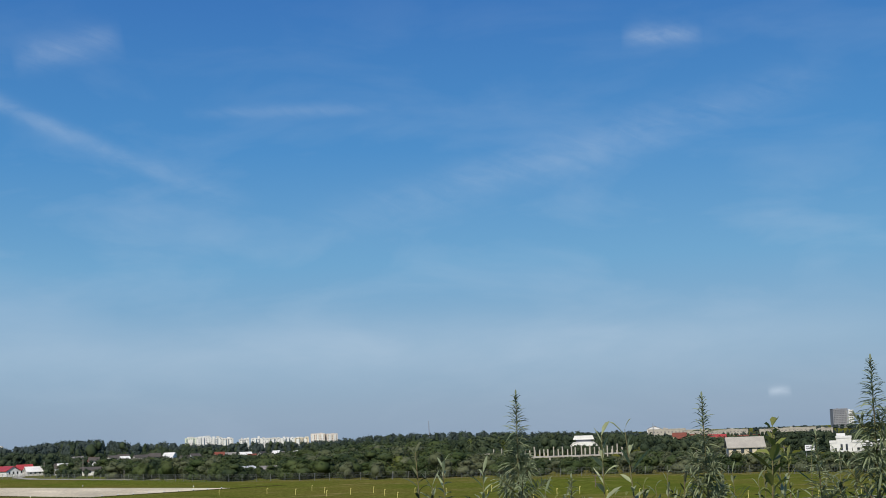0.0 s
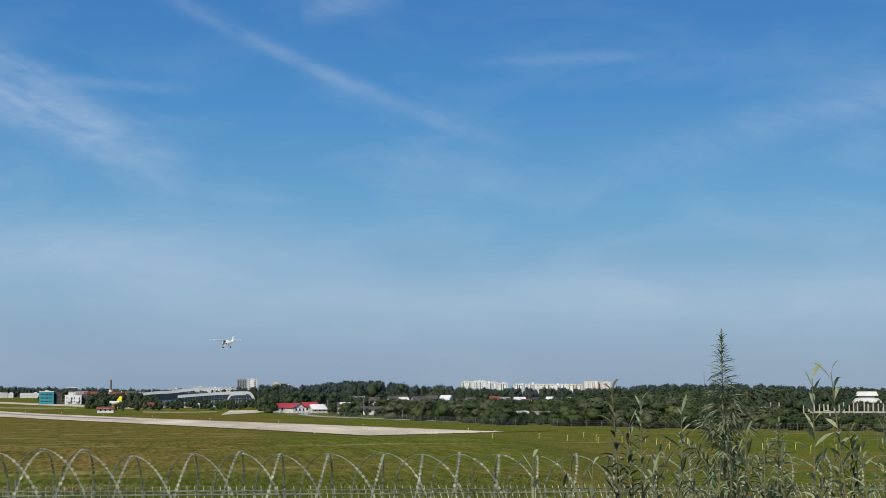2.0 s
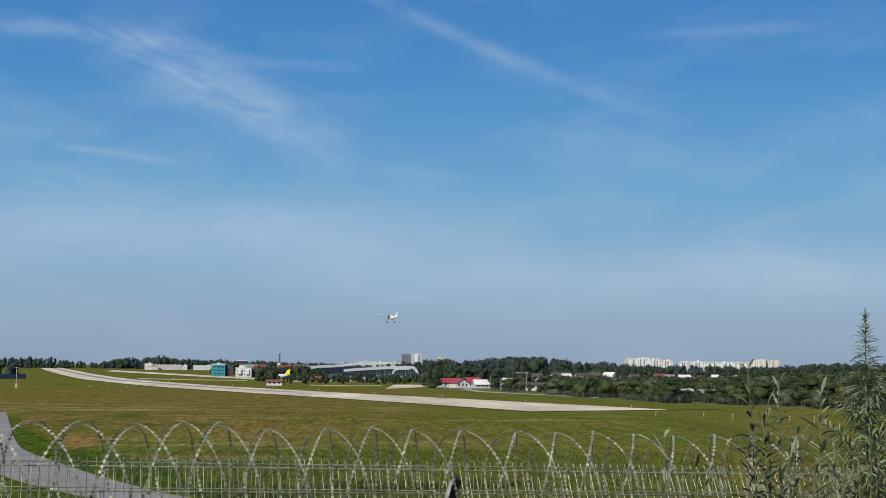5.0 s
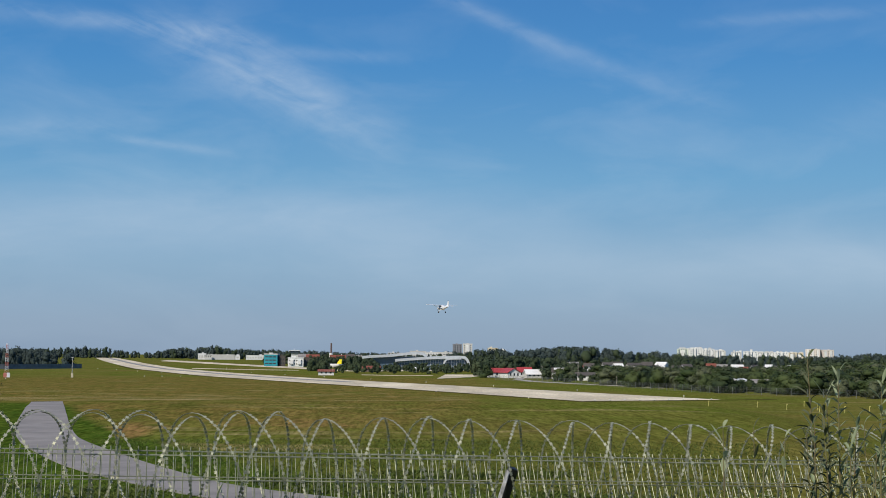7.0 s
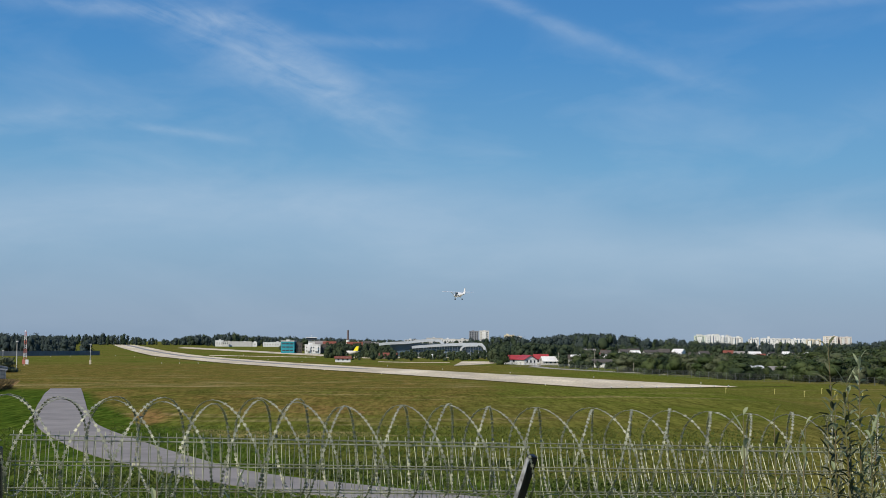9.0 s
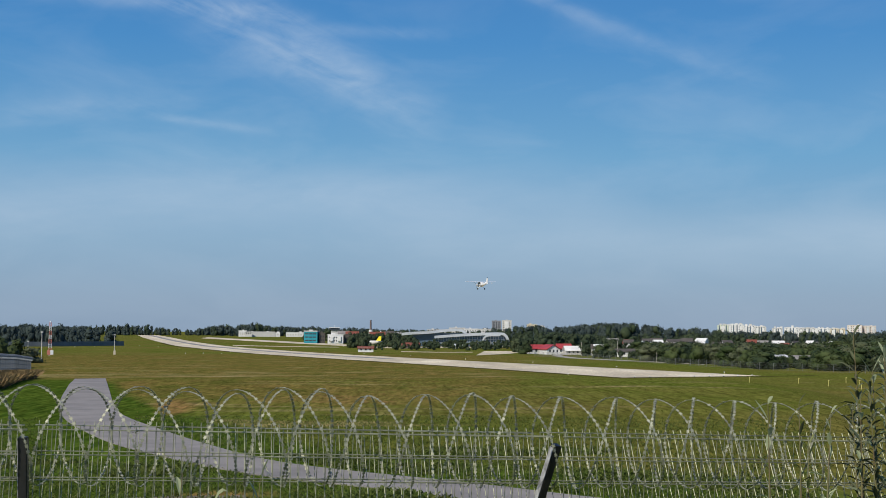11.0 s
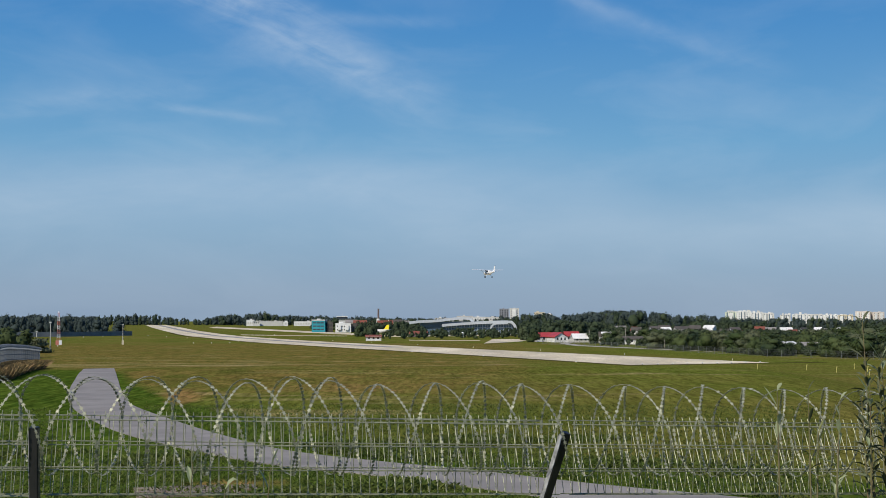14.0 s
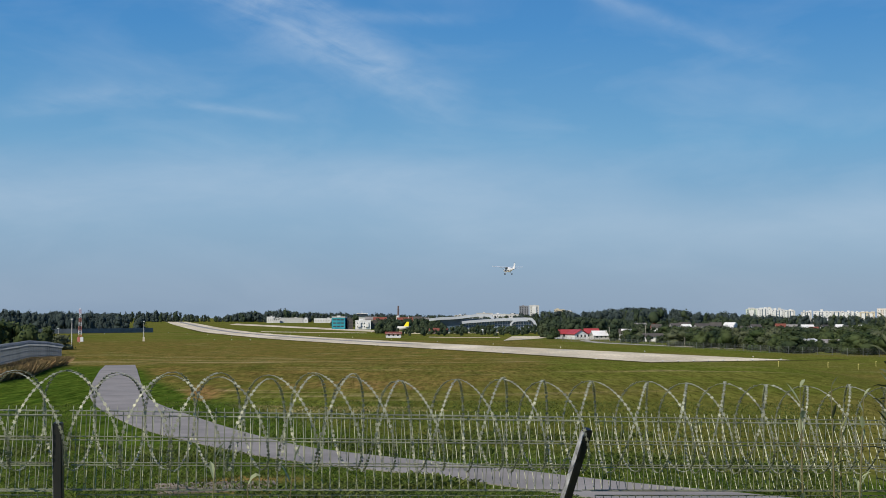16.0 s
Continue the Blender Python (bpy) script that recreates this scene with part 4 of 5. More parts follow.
# apartment blocks on the skyline
for b, wide, high, wall, bays, lab in ((12.75, 14, 23.0, GREEN, 1, "pale green and white apartment block on the skyline"), (13.25, 22, 24.0, WHITE, 3, "white stepped apartment block on the skyline"),
                                       (13.80, 17, 22.0, WHITE, 2, "white stepped apartment block on the skyline"), (14.25, 15, 20.5, OFFWHITE, 2, "grey-white apartment block on the skyline"),
                                       (14.92, 13, 18.5, OFFWHITE, 2, "grey-white apartment block on the skyline"), (15.5, 20, 19.5, WHITE, 2, "white apartment block on the skyline"),
                                       (16.1, 24, 18.6, OFFWHITE, 3, "long grey-white apartment block on the skyline"), (16.72, 20, 18.5, WHITE, 3, "white apartment block on the skyline"),
                                       (17.28, 20, 18.0, CREAM, 2, "cream apartment block on the skyline")):
    ab = block("apartment_block", b, 2200, wide + 3.2, 14, high - 2.6, wall, lab, max(4, int(wide / 3.4)), 7, pane=GLASSGREY, group="skyline apartment blocks", bays=bays)
    step = random.Random(int(b * 100))
    for k in range(3):
        x = -wide / 2 + wide * (k + step.uniform(0.1, 0.5)) / 3
        part("upper_storey", boxed(x, -6.2, high - 2.65, x + wide * step.uniform(0.14, 0.3), 6, high + step.uniform(-1.2, 1.2)), step.choice([WHITE, OFFWHITE]), ab)
    # upright grey strips laid on the front wall
    for k in range(4):
        x = -wide / 2 + wide * (k + 0.5) / 4
        part("recess", boxed(x - 0.7, -7.12, 1, x + 0.7, -6.9, high - 2.4), GLASSGREY, ab)
block("apartment_block", 17.95, 2190, 22, 16, 21.0, PINK, "pale pink rounded apartment block on the skyline", 6, 7, group="skyline apartment blocks", bays=3)
block("apartment_block", 18.48, 2200, 18, 16, 20.2, PINK, "pale pink apartment block on the skyline", 5, 7, turn=20, group="skyline apartment blocks", bays=2)
# tower blocks
block("tower_block", 3.40, 1900, 13, 14, 24.0, GREYWALL, "grey unfinished tower block with open floors", 5, 9, category="tower block", fill=(0.45, 0.82), pane=GLASSDARK)
block("tower_block", 3.83, 1890, 13, 14, 24.6, OFFWHITE, "white and grey tower block behind the terminal", 4, 9, category="tower block", bays=1)
block("apartment_block", 4.88, 1900, 14, 12, 19.0, CREAM, "cream apartment block above the trees", 5, 5)
block("apartment_block", 5.25, 1905, 11, 12, 16.8, WHITE, "white apartment block above the trees", 4, 5)
for b, w, h, m in ((0.9, 22, 11.4, OFFWHITE), (1.75, 18, 13.6, OFFWHITE), (2.3, 16, 12.6, WHITE), (2.9, 20, 12.4, OFFWHITE)):
    block("apartment_block", b, 1520, w, 12, h, m, "pale low apartment block behind the terminal", int(w / 3), 4, group="blocks behind the terminal")
block("tower_block", 39.28, 2600, 27, 20, 34.0, GREYWALL, "grey high-rise office tower on the skyline", 9, 10, turn=16, category="tower block", fill=(0.5, 0.35))
# separate white block makes the high-rise's pale right side
block("tower_block", 39.70, 2590, 9, 16, 31.0, WHITE, "narrow white block at the high-rise's right side", 2, 8, turn=16, category="tower block")
for b, w, h in ((32.4, 40, 12.0), (33.6, 34, 10.4), (34.9, 40, 9.2), (36.7, 30, 8.4), (37.7, 34, 9.0), (38.5, 26, 7.4)):
    block("warehouse", b, 1500, w, 20, h - 2.2, RAWCONC, "long pale industrial hall on the skyline", int(w / 4), 2, pane=GREYROOF, category="industrial hall", group="skyline halls")
house(31.9, 1500, 16, 10, 11.0, 3.2, WHITE, GREYROOF, "pale tower-roofed hall on the skyline", 0, False)

# terminal: two arched shells over glass
term = thing("terminal_building", spot(1.6, 1000, 0.0), "airport terminal with curved silver roof shells over glass", "terminal building")


def shell(name, line, t, y0, y1, parent, mat):
    """A bent roof band of thickness t that follows a line in x and z."""
    up = []
    for i, (x, z) in enumerate(line):
        a, b = Vector(line[max(0, i - 1)]), Vector(line[min(len(line) - 1, i + 1)])
        d = (b - a).normalized()
        up.append((x + d.y * t, z - d.x * t))
    return part(name, prism(bmesh.new(), list(line) + up[::-1], y0, y1), mat, parent)


shell("roof_shell", smoothed([(-38, 9.6), (-30, 10.4), (-18, 11.0), (-8, 12.2), (0, 12.9), (6, 12.5), (9, 10.6), (9.4, 8.6)]), 1.9, -6, 30, term, SHELL)
shell("roof_shell", smoothed([(-14, 7.6), (-2, 8.6), (14, 9.6), (34, 10.2), (38, 9.0), (40.2, 5.5), (40.6, 0)]), 1.9, -9, 28, term, SHELL)
shell("roof_shell", smoothed([(20.5, 0), (21, 5.0), (22.6, 7.6), (26, 8.7), (34, 8.9)]), 1.3, -9.5, -8.2, term, SHELL)
part("glass_hall", boxed(-30, -2, 0, 7, 28, 9.3), GLASSGREY, term)
part("glass_hall", boxed(-12, -6, 0, 37.5, 26, 7.4), GLASSGREY, term)
bm = boxed(-0.12, -0.1, 0, 0.12, 0.1, 7.6)
mull = bpy.data.meshes.new("mullion")
bm.to_mesh(mull)
bm.free()
mull.materials.append(SHELL)
for k in range(26):
    shared("mullion", mull, term, pose(-11 + k * 1.9, -6.15, 0))
for z in (2.6, 5.0):
    part("transom", boxed(-12, -6.25, z, 37.5, -6.02, z + 0.2), SHELL, term)

# airfield buildings
blue = block("office_building", -4.34, 1170, 11.5, 9, 10.0, GLASSBLUE, "turquoise glass office building at the apron", 3, 3, turn=-12, category="office building", pane=GLASSDARK, fill=(0.85, 0.35), roof=OFFWHITE)
# dark walls carry the turquoise building's shaded right side in their colour
block("office_building", -3.9, 1172, 5, 9, 8.2, DARKROOF, "dark block standing for the turquoise building's shaded side", 2, 2, category="office building")
block("office_building", -3.35, 1150, 13, 9, 7.0, WHITE, "white two-storey office building at the apron", 6, 2, category="office building", bays=2)
block("office_building", -2.86, 1160, 8, 8, 6.6, DARKROOF, "dark brown low building at the apron", 3, 2, category="office building")
ct = thing("control_tower", spot(-3.4, 1320, 0.0), "white control tower with a dark glazed cab", "control tower")
part("shaft", boxed(-3.2, -3, 0, 3.2, 3, 11.0), OFFWHITE, ct)
part("cab", prism(bmesh.new(), [(-4.0, 11.0), (4.0, 11.0), (5.0, 13.2), (-5.0, 13.2)], -4, 4), GLASSDARK, ct)
part("roof", boxed(-5.4, -4.6, 13.2, 5.4, 4.6, 13.8), WHITE, ct)
part("antenna", rod(bmesh.new(), (0, 0, 13.7), (0, 0, 16.0), 0.12), WHITE, ct)
for b, w, h in ((-7.2, 12, 8.6), (-6.4, 38, 7.0), (-5.75, 7, 5.8), (-5.0, 29, 6.2)):
    block("hangar", b  , 2060, w, 18, h, WHITE if b != -6.4 else OFFWHITE, "long low white hangar at the field edge", int(w / 4), 1, category="hangar", group="hangars", fill=(0.6, 0.5), pane=OFFWHITE)
house(-6.95, 2040, 10, 14, 6.4, 2.6, OFFWHITE, GREYROOF, "grey gabled hangar at the field edge", along=False)
ch = thing("chimney", spot(-1.88, 1300, 0.0), "tall brick factory chimney with a pale base", "chimney")
part("base", rod(bmesh.new(), (0, 0, 0), (0, 0, 11.5), 2.0, 1.7, 12), WHITE, ch)
part("flue", rod(bmesh.new(), (0, 0, 11.5), (0, 0, 20.6), 0.95, 0.8, 14), BRICK, ch)
part("rim", rod(bmesh.new(), (0, 0, 20.5), (0, 0, 20.9), 0.95, 0.95, 14), GREYROOF, ch)
house(-1.6, 1260, 14, 9, 6.2, 3.6, CREAM, TILEROOF, "cream house with a brick-red roof by the chimney", chimney=True)
house(-2.15, 1270, 8, 8, 6.0, 3.2, WHITE, TILEROOF, "white house with a brick-red roof", along=False)
for b, r, w, h, wall, roof in ((-0.85, 1310, 12, 7, CREAM, GREYROOF), (-1.1, 1290, 8, 8, CREAM, DARKROOF), (-2.65, 1300, 12, 7.4, WHITE, TILEROOF), (-3.1, 1340, 14, 7.8, CREAM, GREYROOF)):
    house(b, r, w, 8, h, 2.6, wall, roof, "small town house among trees beyond the apron")
house(-2.08, 735, 8.2, 6, 2.3, 0.9, WHITE, TILEROOF, "small white field hut with a reddish roof")
house(-0.2, 880, 11, 7, 2.2, 1.6, BRICK, TILEROOF, "low hut with a brick-red roof among shrubs")

rd = thing("radome", spot(1.66, 860), "white radome ball on a short stand", "radome")
bm = bmesh.new()
bmesh.ops.create_icosphere(bm, subdivisions=3, radius=1.35, matrix=Matrix.Translation((0, 0, 2.0)))
part("dome", bm, WHITEPAINT, rd, smooth=True)
part("stand", rod(bmesh.new(), (0, 0, 0), (0, 0, 0.9), 0.9, 0.8, 12), RAWCONC, rd)
rs = thing("radar_dish", spot(1.95, 862), "small white dish on a post", "dish")
part("post", rod(bmesh.new(), (0, 0, 0), (0, 0, 2.0), 0.12), WHITEPAINT, rs)
part("dish", rod(bmesh.new(), (0, -0.2, 2.2), (0, 0.25, 2.3), 0.8, 0.2, 14), WHITEPAINT, rs)

# red-roofed farm house with its annexes
house(5.0, 702, 8.6, 8, 2.9, 1.9, WHITE, REDROOF, "white bungalow with a bright red roof", turn=12)
house(5.62, 690, 7.0, 10, 2.9, 2.1, WHITE, REDROOF, "white bungalow with a bright red gabled roof", turn=24, along=False)
house(6.2, 706, 7, 8, 3.2, 2.1, WHITE, REDROOF, "white bungalow wing with a red roof", turn=10)
house(6.55, 688, 7.5, 7, 2.2, 2.2, OFFWHITE, WHITEROOF, "low shed with a pale sheet roof", turn=14)
house(7.7, 672, 8.5, 7, 3.6, 1.9, OFFWHITE, DARKROOF, "grey-walled house with a dark roof", turn=8)
house(7.75, 668, 6.2, 3, 5.0, 0.5, WHITE, WHITEROOF, "white-capped garden house behind hedges")
house(7.05, 900, 8, 8, 4.2, 3.6, WHITE, TILEROOF, "white house with a steep brick-red roof", along=False)
house(8.75, 640, 8.5, 6, 2.6, 1.2, WHITE, DARKROOF, "low white house behind hedges", turn=-6)
house(8.2, 900, 8, 7, 5.0, 2.0, OFFWHITE, GREYROOF, "grey house among the trees")
house(8.9, 880, 6, 7, 4.4, 2.0, WHITE, DARKROOF, "white house among the trees")
for b, r, w, h, rh, wall, roof in ((9.62, 900, 5, 6.6, 1.4, WHITE, DARKROOF), (10.05, 905, 7, 6.0, 2.4, WHITE, DARKROOF), (10.75, 900, 9, 6.2, 1.6, OFFWHITE, DARKROOF), (11.3, 920, 7, 6.2, 2.2, WHITE, DARKROOF),
                                   (11.9, 960, 7, 6.4, 1.8, WHITE, WHITEROOF), (12.9, 950, 6, 5.4, 1.6, WHITE, DARKROOF), (13.9, 900, 6, 5.2, 2.6, CREAM, TILEROOF), (14.35, 880, 6, 5.0, 2.4, WHITE, GREYROOF),
                                   (14.95, 900, 7, 5.4, 1.8, WHITE, WHITEROOF), (16.3, 900, 8, 4.8, 1.8, CREAM, GREYROOF), (16.9, 880, 6, 5.0, 1.6, OFFWHITE, GREYROOF),
                                   (13.4, 720, 7, 3.6, 1.4, OFFWHITE, GREYROOF), (12.2, 780, 6, 4.2, 1.6, WHITE, GREYROOF), (18.3, 620, 6, 5.0, 1.2, OFFWHITE, WHITEROOF), (19.0, 560, 5, 3.6, 1.0, CREAM, GREYROOF)):
    house(b, r, w, 7, h - 1.1, rh, wall, roof, "small pale house half hidden by the trees", turn=(b * 37) % 40 - 20)
rnd = random.Random(77)
for k in range(17):
    b = 8.2 + 10.0 * k / 16 + rnd.uniform(-0.15, 0.15)
    r = rnd.uniform(760, 985)
    top = 12.4 - rnd.uniform(6.6, 9.2) * r / 1000
    rh = rnd.uniform(1.2, 2.6)
    house(b, r, rnd.uniform(3, 6.5), 6.5, top - rh, rh, rnd.choice([WHITE, WHITE, OFFWHITE, CREAM]), rnd.choice([GREYROOF, DARKROOF, WHITEROOF, TILEROOF]),
          "small pale garden house half hidden by the trees", turn=rnd.uniform(-30, 30), along=rnd.random() < 0.6, nx=2)
house(15.0, 500, 8.4, 9, 2.2, 1.7, WHITE, WHITEROOF, "barn with a bright white sheet roof", turn=-24, along=False)
house(15.98, 508, 8.0, 8, 1.6, 2.0, OFFWHITE, GREYROOF, "grey-roofed barn beside the white one", turn=-6)
# houses towards the town side
house(35.45, 420, 10.4, 9, 6.0, 2.8, CREAM, RAWCONC, "cream two-storey house with a big grey roof", turn=6, nx=4)
for b, r, w, h, roof in ((33.2, 900, 14, 5.0, TILEROOF), (34.2, 920, 18, 4.2, REDROOF), (35.6, 900, 16, 3.4, TILEROOF), (32.9, 960, 9, 6.0, TILEROOF)):
    house(b, r, w, 8, h, 2.4, CREAM, roof, "house with a dull red roof behind the trees")
block("warehouse", 39.9, 500, 19, 10, 5.0, WHITE, "long white flat-roofed workshop near the fence", 7, 1, category="workshop", fill=(0.4, 0.3))
block("warehouse", 39.35, 497, 5, 8, 6.6, WHITE, "white upper storey of the workshop", 2, 1, category="workshop")
block("warehouse", 42.2, 505, 16, 10, 5.6, OFFWHITE, "grey-white flat-roofed workshop near the fence", 6, 1, category="workshop", fill=(0.4, 0.3))
sg = thing("billboard", spot(38.0, 400), "white roadside board with dark lettering bars", "billboard")
part("panel", boxed(-1.3, -0.08, 4.5, 1.3, 0.08, 6.1), WHITEPAINT, sg)
for x0, x1, z in ((-1.0, -0.2, 5.5), (0.0, 1.0, 5.5), (-1.0, 0.6, 5.0)):
    part("lettering_bar", boxed(x0, -0.1, z, x1, -0.084, z + 0.25), GREYWALL, sg)
for x in (-1, 1):
    part("post", rod(bmesh.new(), (x, 0.1, 0), (x, 0.1, 6.0), 0.07), GREYWALL, sg)
# pavilion with a double roof
pv = thing("pavilion", spot(28.95, 620, 0.0), "white two-tiered pavilion roof rising above the scrub", "pavilion")
part("wall", boxed(-4.2, -4, 0, 4.2, 4, 6.0), WHITE, pv)
part("lower_roof", prism(bmesh.new(), [(-6.2, 5.6), (-4.6, 7.2), (4.6, 7.2), (6.2, 5.6), (6.0, 5.3), (-6.0, 5.3)], -5, 5), OFFWHITE, pv)
part("arch", prism(bmesh.new(), [(-5.2, 5.6), (-3, 6.9), (0, 7.3), (3, 6.9), (5.2, 5.6), (4.6, 5.4), (-4.6, 5.4)], -5.4, -5.05), WHITEROOF, pv)
part("upper_wall", boxed(-3.4, -2.6, 7.1, 3.4, 2.6, 8.3), GREYWALL, pv)
part("upper_roof", prism(bmesh.new(), [(-4.8, 8.2), (-4.0, 10.0), (4.0, 10.0), (4.8, 8.2)], -3.4, 3.4), WHITEROOF, pv)
# unfinished concrete frame
fr = thing("concrete_frame", spot(28.4, 520, 0.0), "unfinished concrete frame of bare columns on a slab", "concrete frame")
part("slab", boxed(-15, -5, 2.7, 12, 6, 3.15), RAWCONC, fr)
part("slab", boxed(11.9, -3, 3.25, 19, 5, 3.6), RAWCONC, fr)
rnd = random.Random(4)
for k in range(22):
    x = -17 + 36 * k / 21 + rnd.uniform(-0.4, 0.4)
    for y in ((-4.4, 4.6) if k % 3 else (-4.4,)):
        part("column", boxed(x - 0.22, y, 0 if k % 3 == 0 else 3.1, x + 0.22, y + 0.4, rnd.uniform(5.4, 7.0) - (1.2 if y > 0 else 0)), RAWCONC, fr)
for x in (-14, -8, -3, 3, 9):
    part("pier", boxed(x - 0.3, -4.8, 0, x + 0.3, -4.2, 2.75), RAWCONC, fr)
part("wall", boxed(-1.5, -4.7, 1.0, 0.6, -4.4, 2.75), RAWCONC, fr)
fr2 = thing("concrete_wall", spot(24.2, 520, 0.0), "low pale concrete wall with a few bare columns", "concrete wall")
part("slab", boxed(-8, -2, 4.3, 7.5, 3, 4.9), RAWCONC, fr2)
for x in (-7, -2, 3, 7, 9, 12):
    part("column", boxed(x - 0.2, -2.1, 0, x + 0.2, -1.7, 4.4 if x < 8 else 6.6), RAWCONC, fr2)

# ------------------------------------------------------------------ masts and poles
mast = thing("lattice_mast", spot(-14.9, 649), "red and white lattice mast on a small base", "mast")
for k in range(7):
    z0, z1 = 1.2 + 13.6 * k / 7, 1.2 + 13.6 * (k + 1) / 7
    w0, w1 = 0.75 - 0.055 * k, 0.75 - 0.055 * (k + 1)
    bm = bmesh.new()
    for sx_, sy_ in ((-1, -1), (1, -1), (1, 1), (-1, 1)):
        rod(bm, (sx_ * w0, sy_ * w0, z0), (sx_ * w1, sy_ * w1, z1), 0.085, seg=5)
    for s in (-1, 1):
        for h in (0, 0.5):
            za, zb = z0 + (z1 - z0) * h, z0 + (z1 - z0) * (h + 0.5)
            rod(bm, (-w0, s * w0, za), (w0, s * w0, zb), 0.05, seg=4)
            rod(bm, (w0, s * w0, za), (-w0, s * w0, zb), 0.05, seg=4)
            rod(bm, (s * w0, -w0, za), (s * w0, w0, zb), 0.05, seg=4)
    part("section", bm, REDPAINT if k % 2 == 0 else WHITEPAINT, mast, "red lattice" if k % 2 == 0 else "white lattice")
part("top_lamp", rod(bmesh.new(), (0, 0, 14.8), (0, 0, 15.4), 0.35, 0.25), WHITEPAINT, mast)
part("cabin", boxed(-1.3, -1, 0, 0.1, 1, 2.0), REDPAINT, mast)
part("cabin", boxed(0.14, -1, 0, 1.5, 1, 2.1), WHITEPAINT, mast)
for b, r, h, cab in ((-12.37, 649, 9.0, True), (-15.22, 512, 10.6, False), (-15.75, 640, 6.0, False)):
    o = thing("light_pole", spot(b, r), "thin grey pole with a small lamp head", "pole", "poles in the grass")
    part("pole", rod(bmesh.new(), (0, 0, 0), (0, 0, h), 0.16, 0.10), OFFWHITE, o)
    part("lamp_head", boxed(-0.45, -0.3, h - 0.1, 0.45, 0.3, h + 0.35, bevel=0.05), OFFWHITE, o)
    if cab:
        part("cabinet", boxed(-0.5, -0.4, 0, 0.5, 0.4, 1.9), CREAM, o)
o = thing("antenna_mast", spot(22.57, 1200, 0.0), "thin dark antenna mast above the trees", "antenna mast")
part("mast", rod(bmesh.new(), (0, 0, 0), (0, 0, 25.0), 0.5, 0.25, 6), GREYWALL, o)
o = thing("antenna_mast", spot(31.85, 1490, 0.0), "short dark antenna on a roof ridge", "antenna mast")
part("mast", rod(bmesh.new(), (0, 0, 0), (0, 0, 17.0), 0.5, 0.3, 6), GREYWALL, o)
for b, r, h in ((8.45, 640, 7.4), (10.05, 545, 5.0), (6.95, 655, 6.6), (33.5, 420, 5.2), (37.0, 430, 5.6)):
    o = thing("utility_pole", spot(b, r), "weathered grey utility pole by the hedge", "utility pole", "utility poles")
    part("pole", rod(bmesh.new(), (0, 0, 0), (0, 0, h), 0.14, 0.1), RAWCONC, o)
    part("crossarm", boxed(-0.7, -0.06, h - 0.6, 0.7, 0.06, h - 0.48), BARK, o)
o = thing("marker_post", spot(29.3, 303), "thin rust-red marker post in the grass", "marker post")
part("post", rod(bmesh.new(), (0, 0, 0), (0, 0, 2.5), 0.08), BRICK, o)
part("cap", boxed(-0.5, -0.06, 2.4, 0.5, 0.06, 2.55), BRICK, o)

# ------------------------------------------------------------------ airfield lights
def approach_light(b, r, h):
    o = thing("approach_light", spot(b, r), "yellow approach light post with a bent head", "approach light", "approach lights")
    part("post", boxed(-0.045, -0.04, 0, 0.045, 0.04, h), YELLOWPAINT, o)
    part("lamp_head", boxed(-0.05, -0.16, h, 0.22, 0.12, h + 0.15, bevel=0.03), YELLOWPAINT, o)


def edge_light(b, r, mat, label):
    o = thing("runway_light", spot(b, r), label, "runway light", "runway lights")
    part("stem", rod(bmesh.new(), (0, 0, 0), (0, 0, 0.34), 0.09), mat, o)
    part("lens", rod(bmesh.new(), (0, 0, 0.34), (0, 0, 0.56), 0.17, 0.12, 8), WHITEPAINT, o)


for k in range(7):
    for s, w in enumerate((-14, 0, 14)):
        x, y = strip_at(-46 - 30 * k, 21.5 + w * (0.5 if k % 2 else 1.0))
        approach_light(math.degrees(math.atan2(x, y)), math.hypot(x, y), 1.15 + 0.06 * k)
for k in range(5):
    x, y = strip_at(-62 - 30 * k, 21.5)
    for d in (-3.5, 3.5):
        approach_light(math.degrees(math.atan2(x + d, y)), math.hypot(x + d, y), 1.2)
for k in range(11):
    for w in (-4, 47):
        x, y = strip_at(20 + 60 * k, w)
        edge_light(math.degrees(math.atan2(x, y)), math.hypot(x, y), BLACK if k % 3 == 1 else YELLOWPAINT, "small runway edge light at the concrete's rim")
for b, v in ((-14.93, 20.3), (-9.52, 18.6), (-8.8, 18.6), (-8.04, 18.6), (-13.93, 14.0), (-13.16, 13.6), (-6.2, 12.6), (-3.0, 13.2), (-5.1, 10.9)):
    edge_light(b, 12.4 / v * 1000, CREAM, "small white marker light in the grass")
for k in range(9):
    x, y = strip_at(-3, 3 + 4.6 * k)
    edge_light(math.degrees(math.atan2(x, y)), math.hypot(x, y), BLACK, "small dark threshold light at the runway's end")

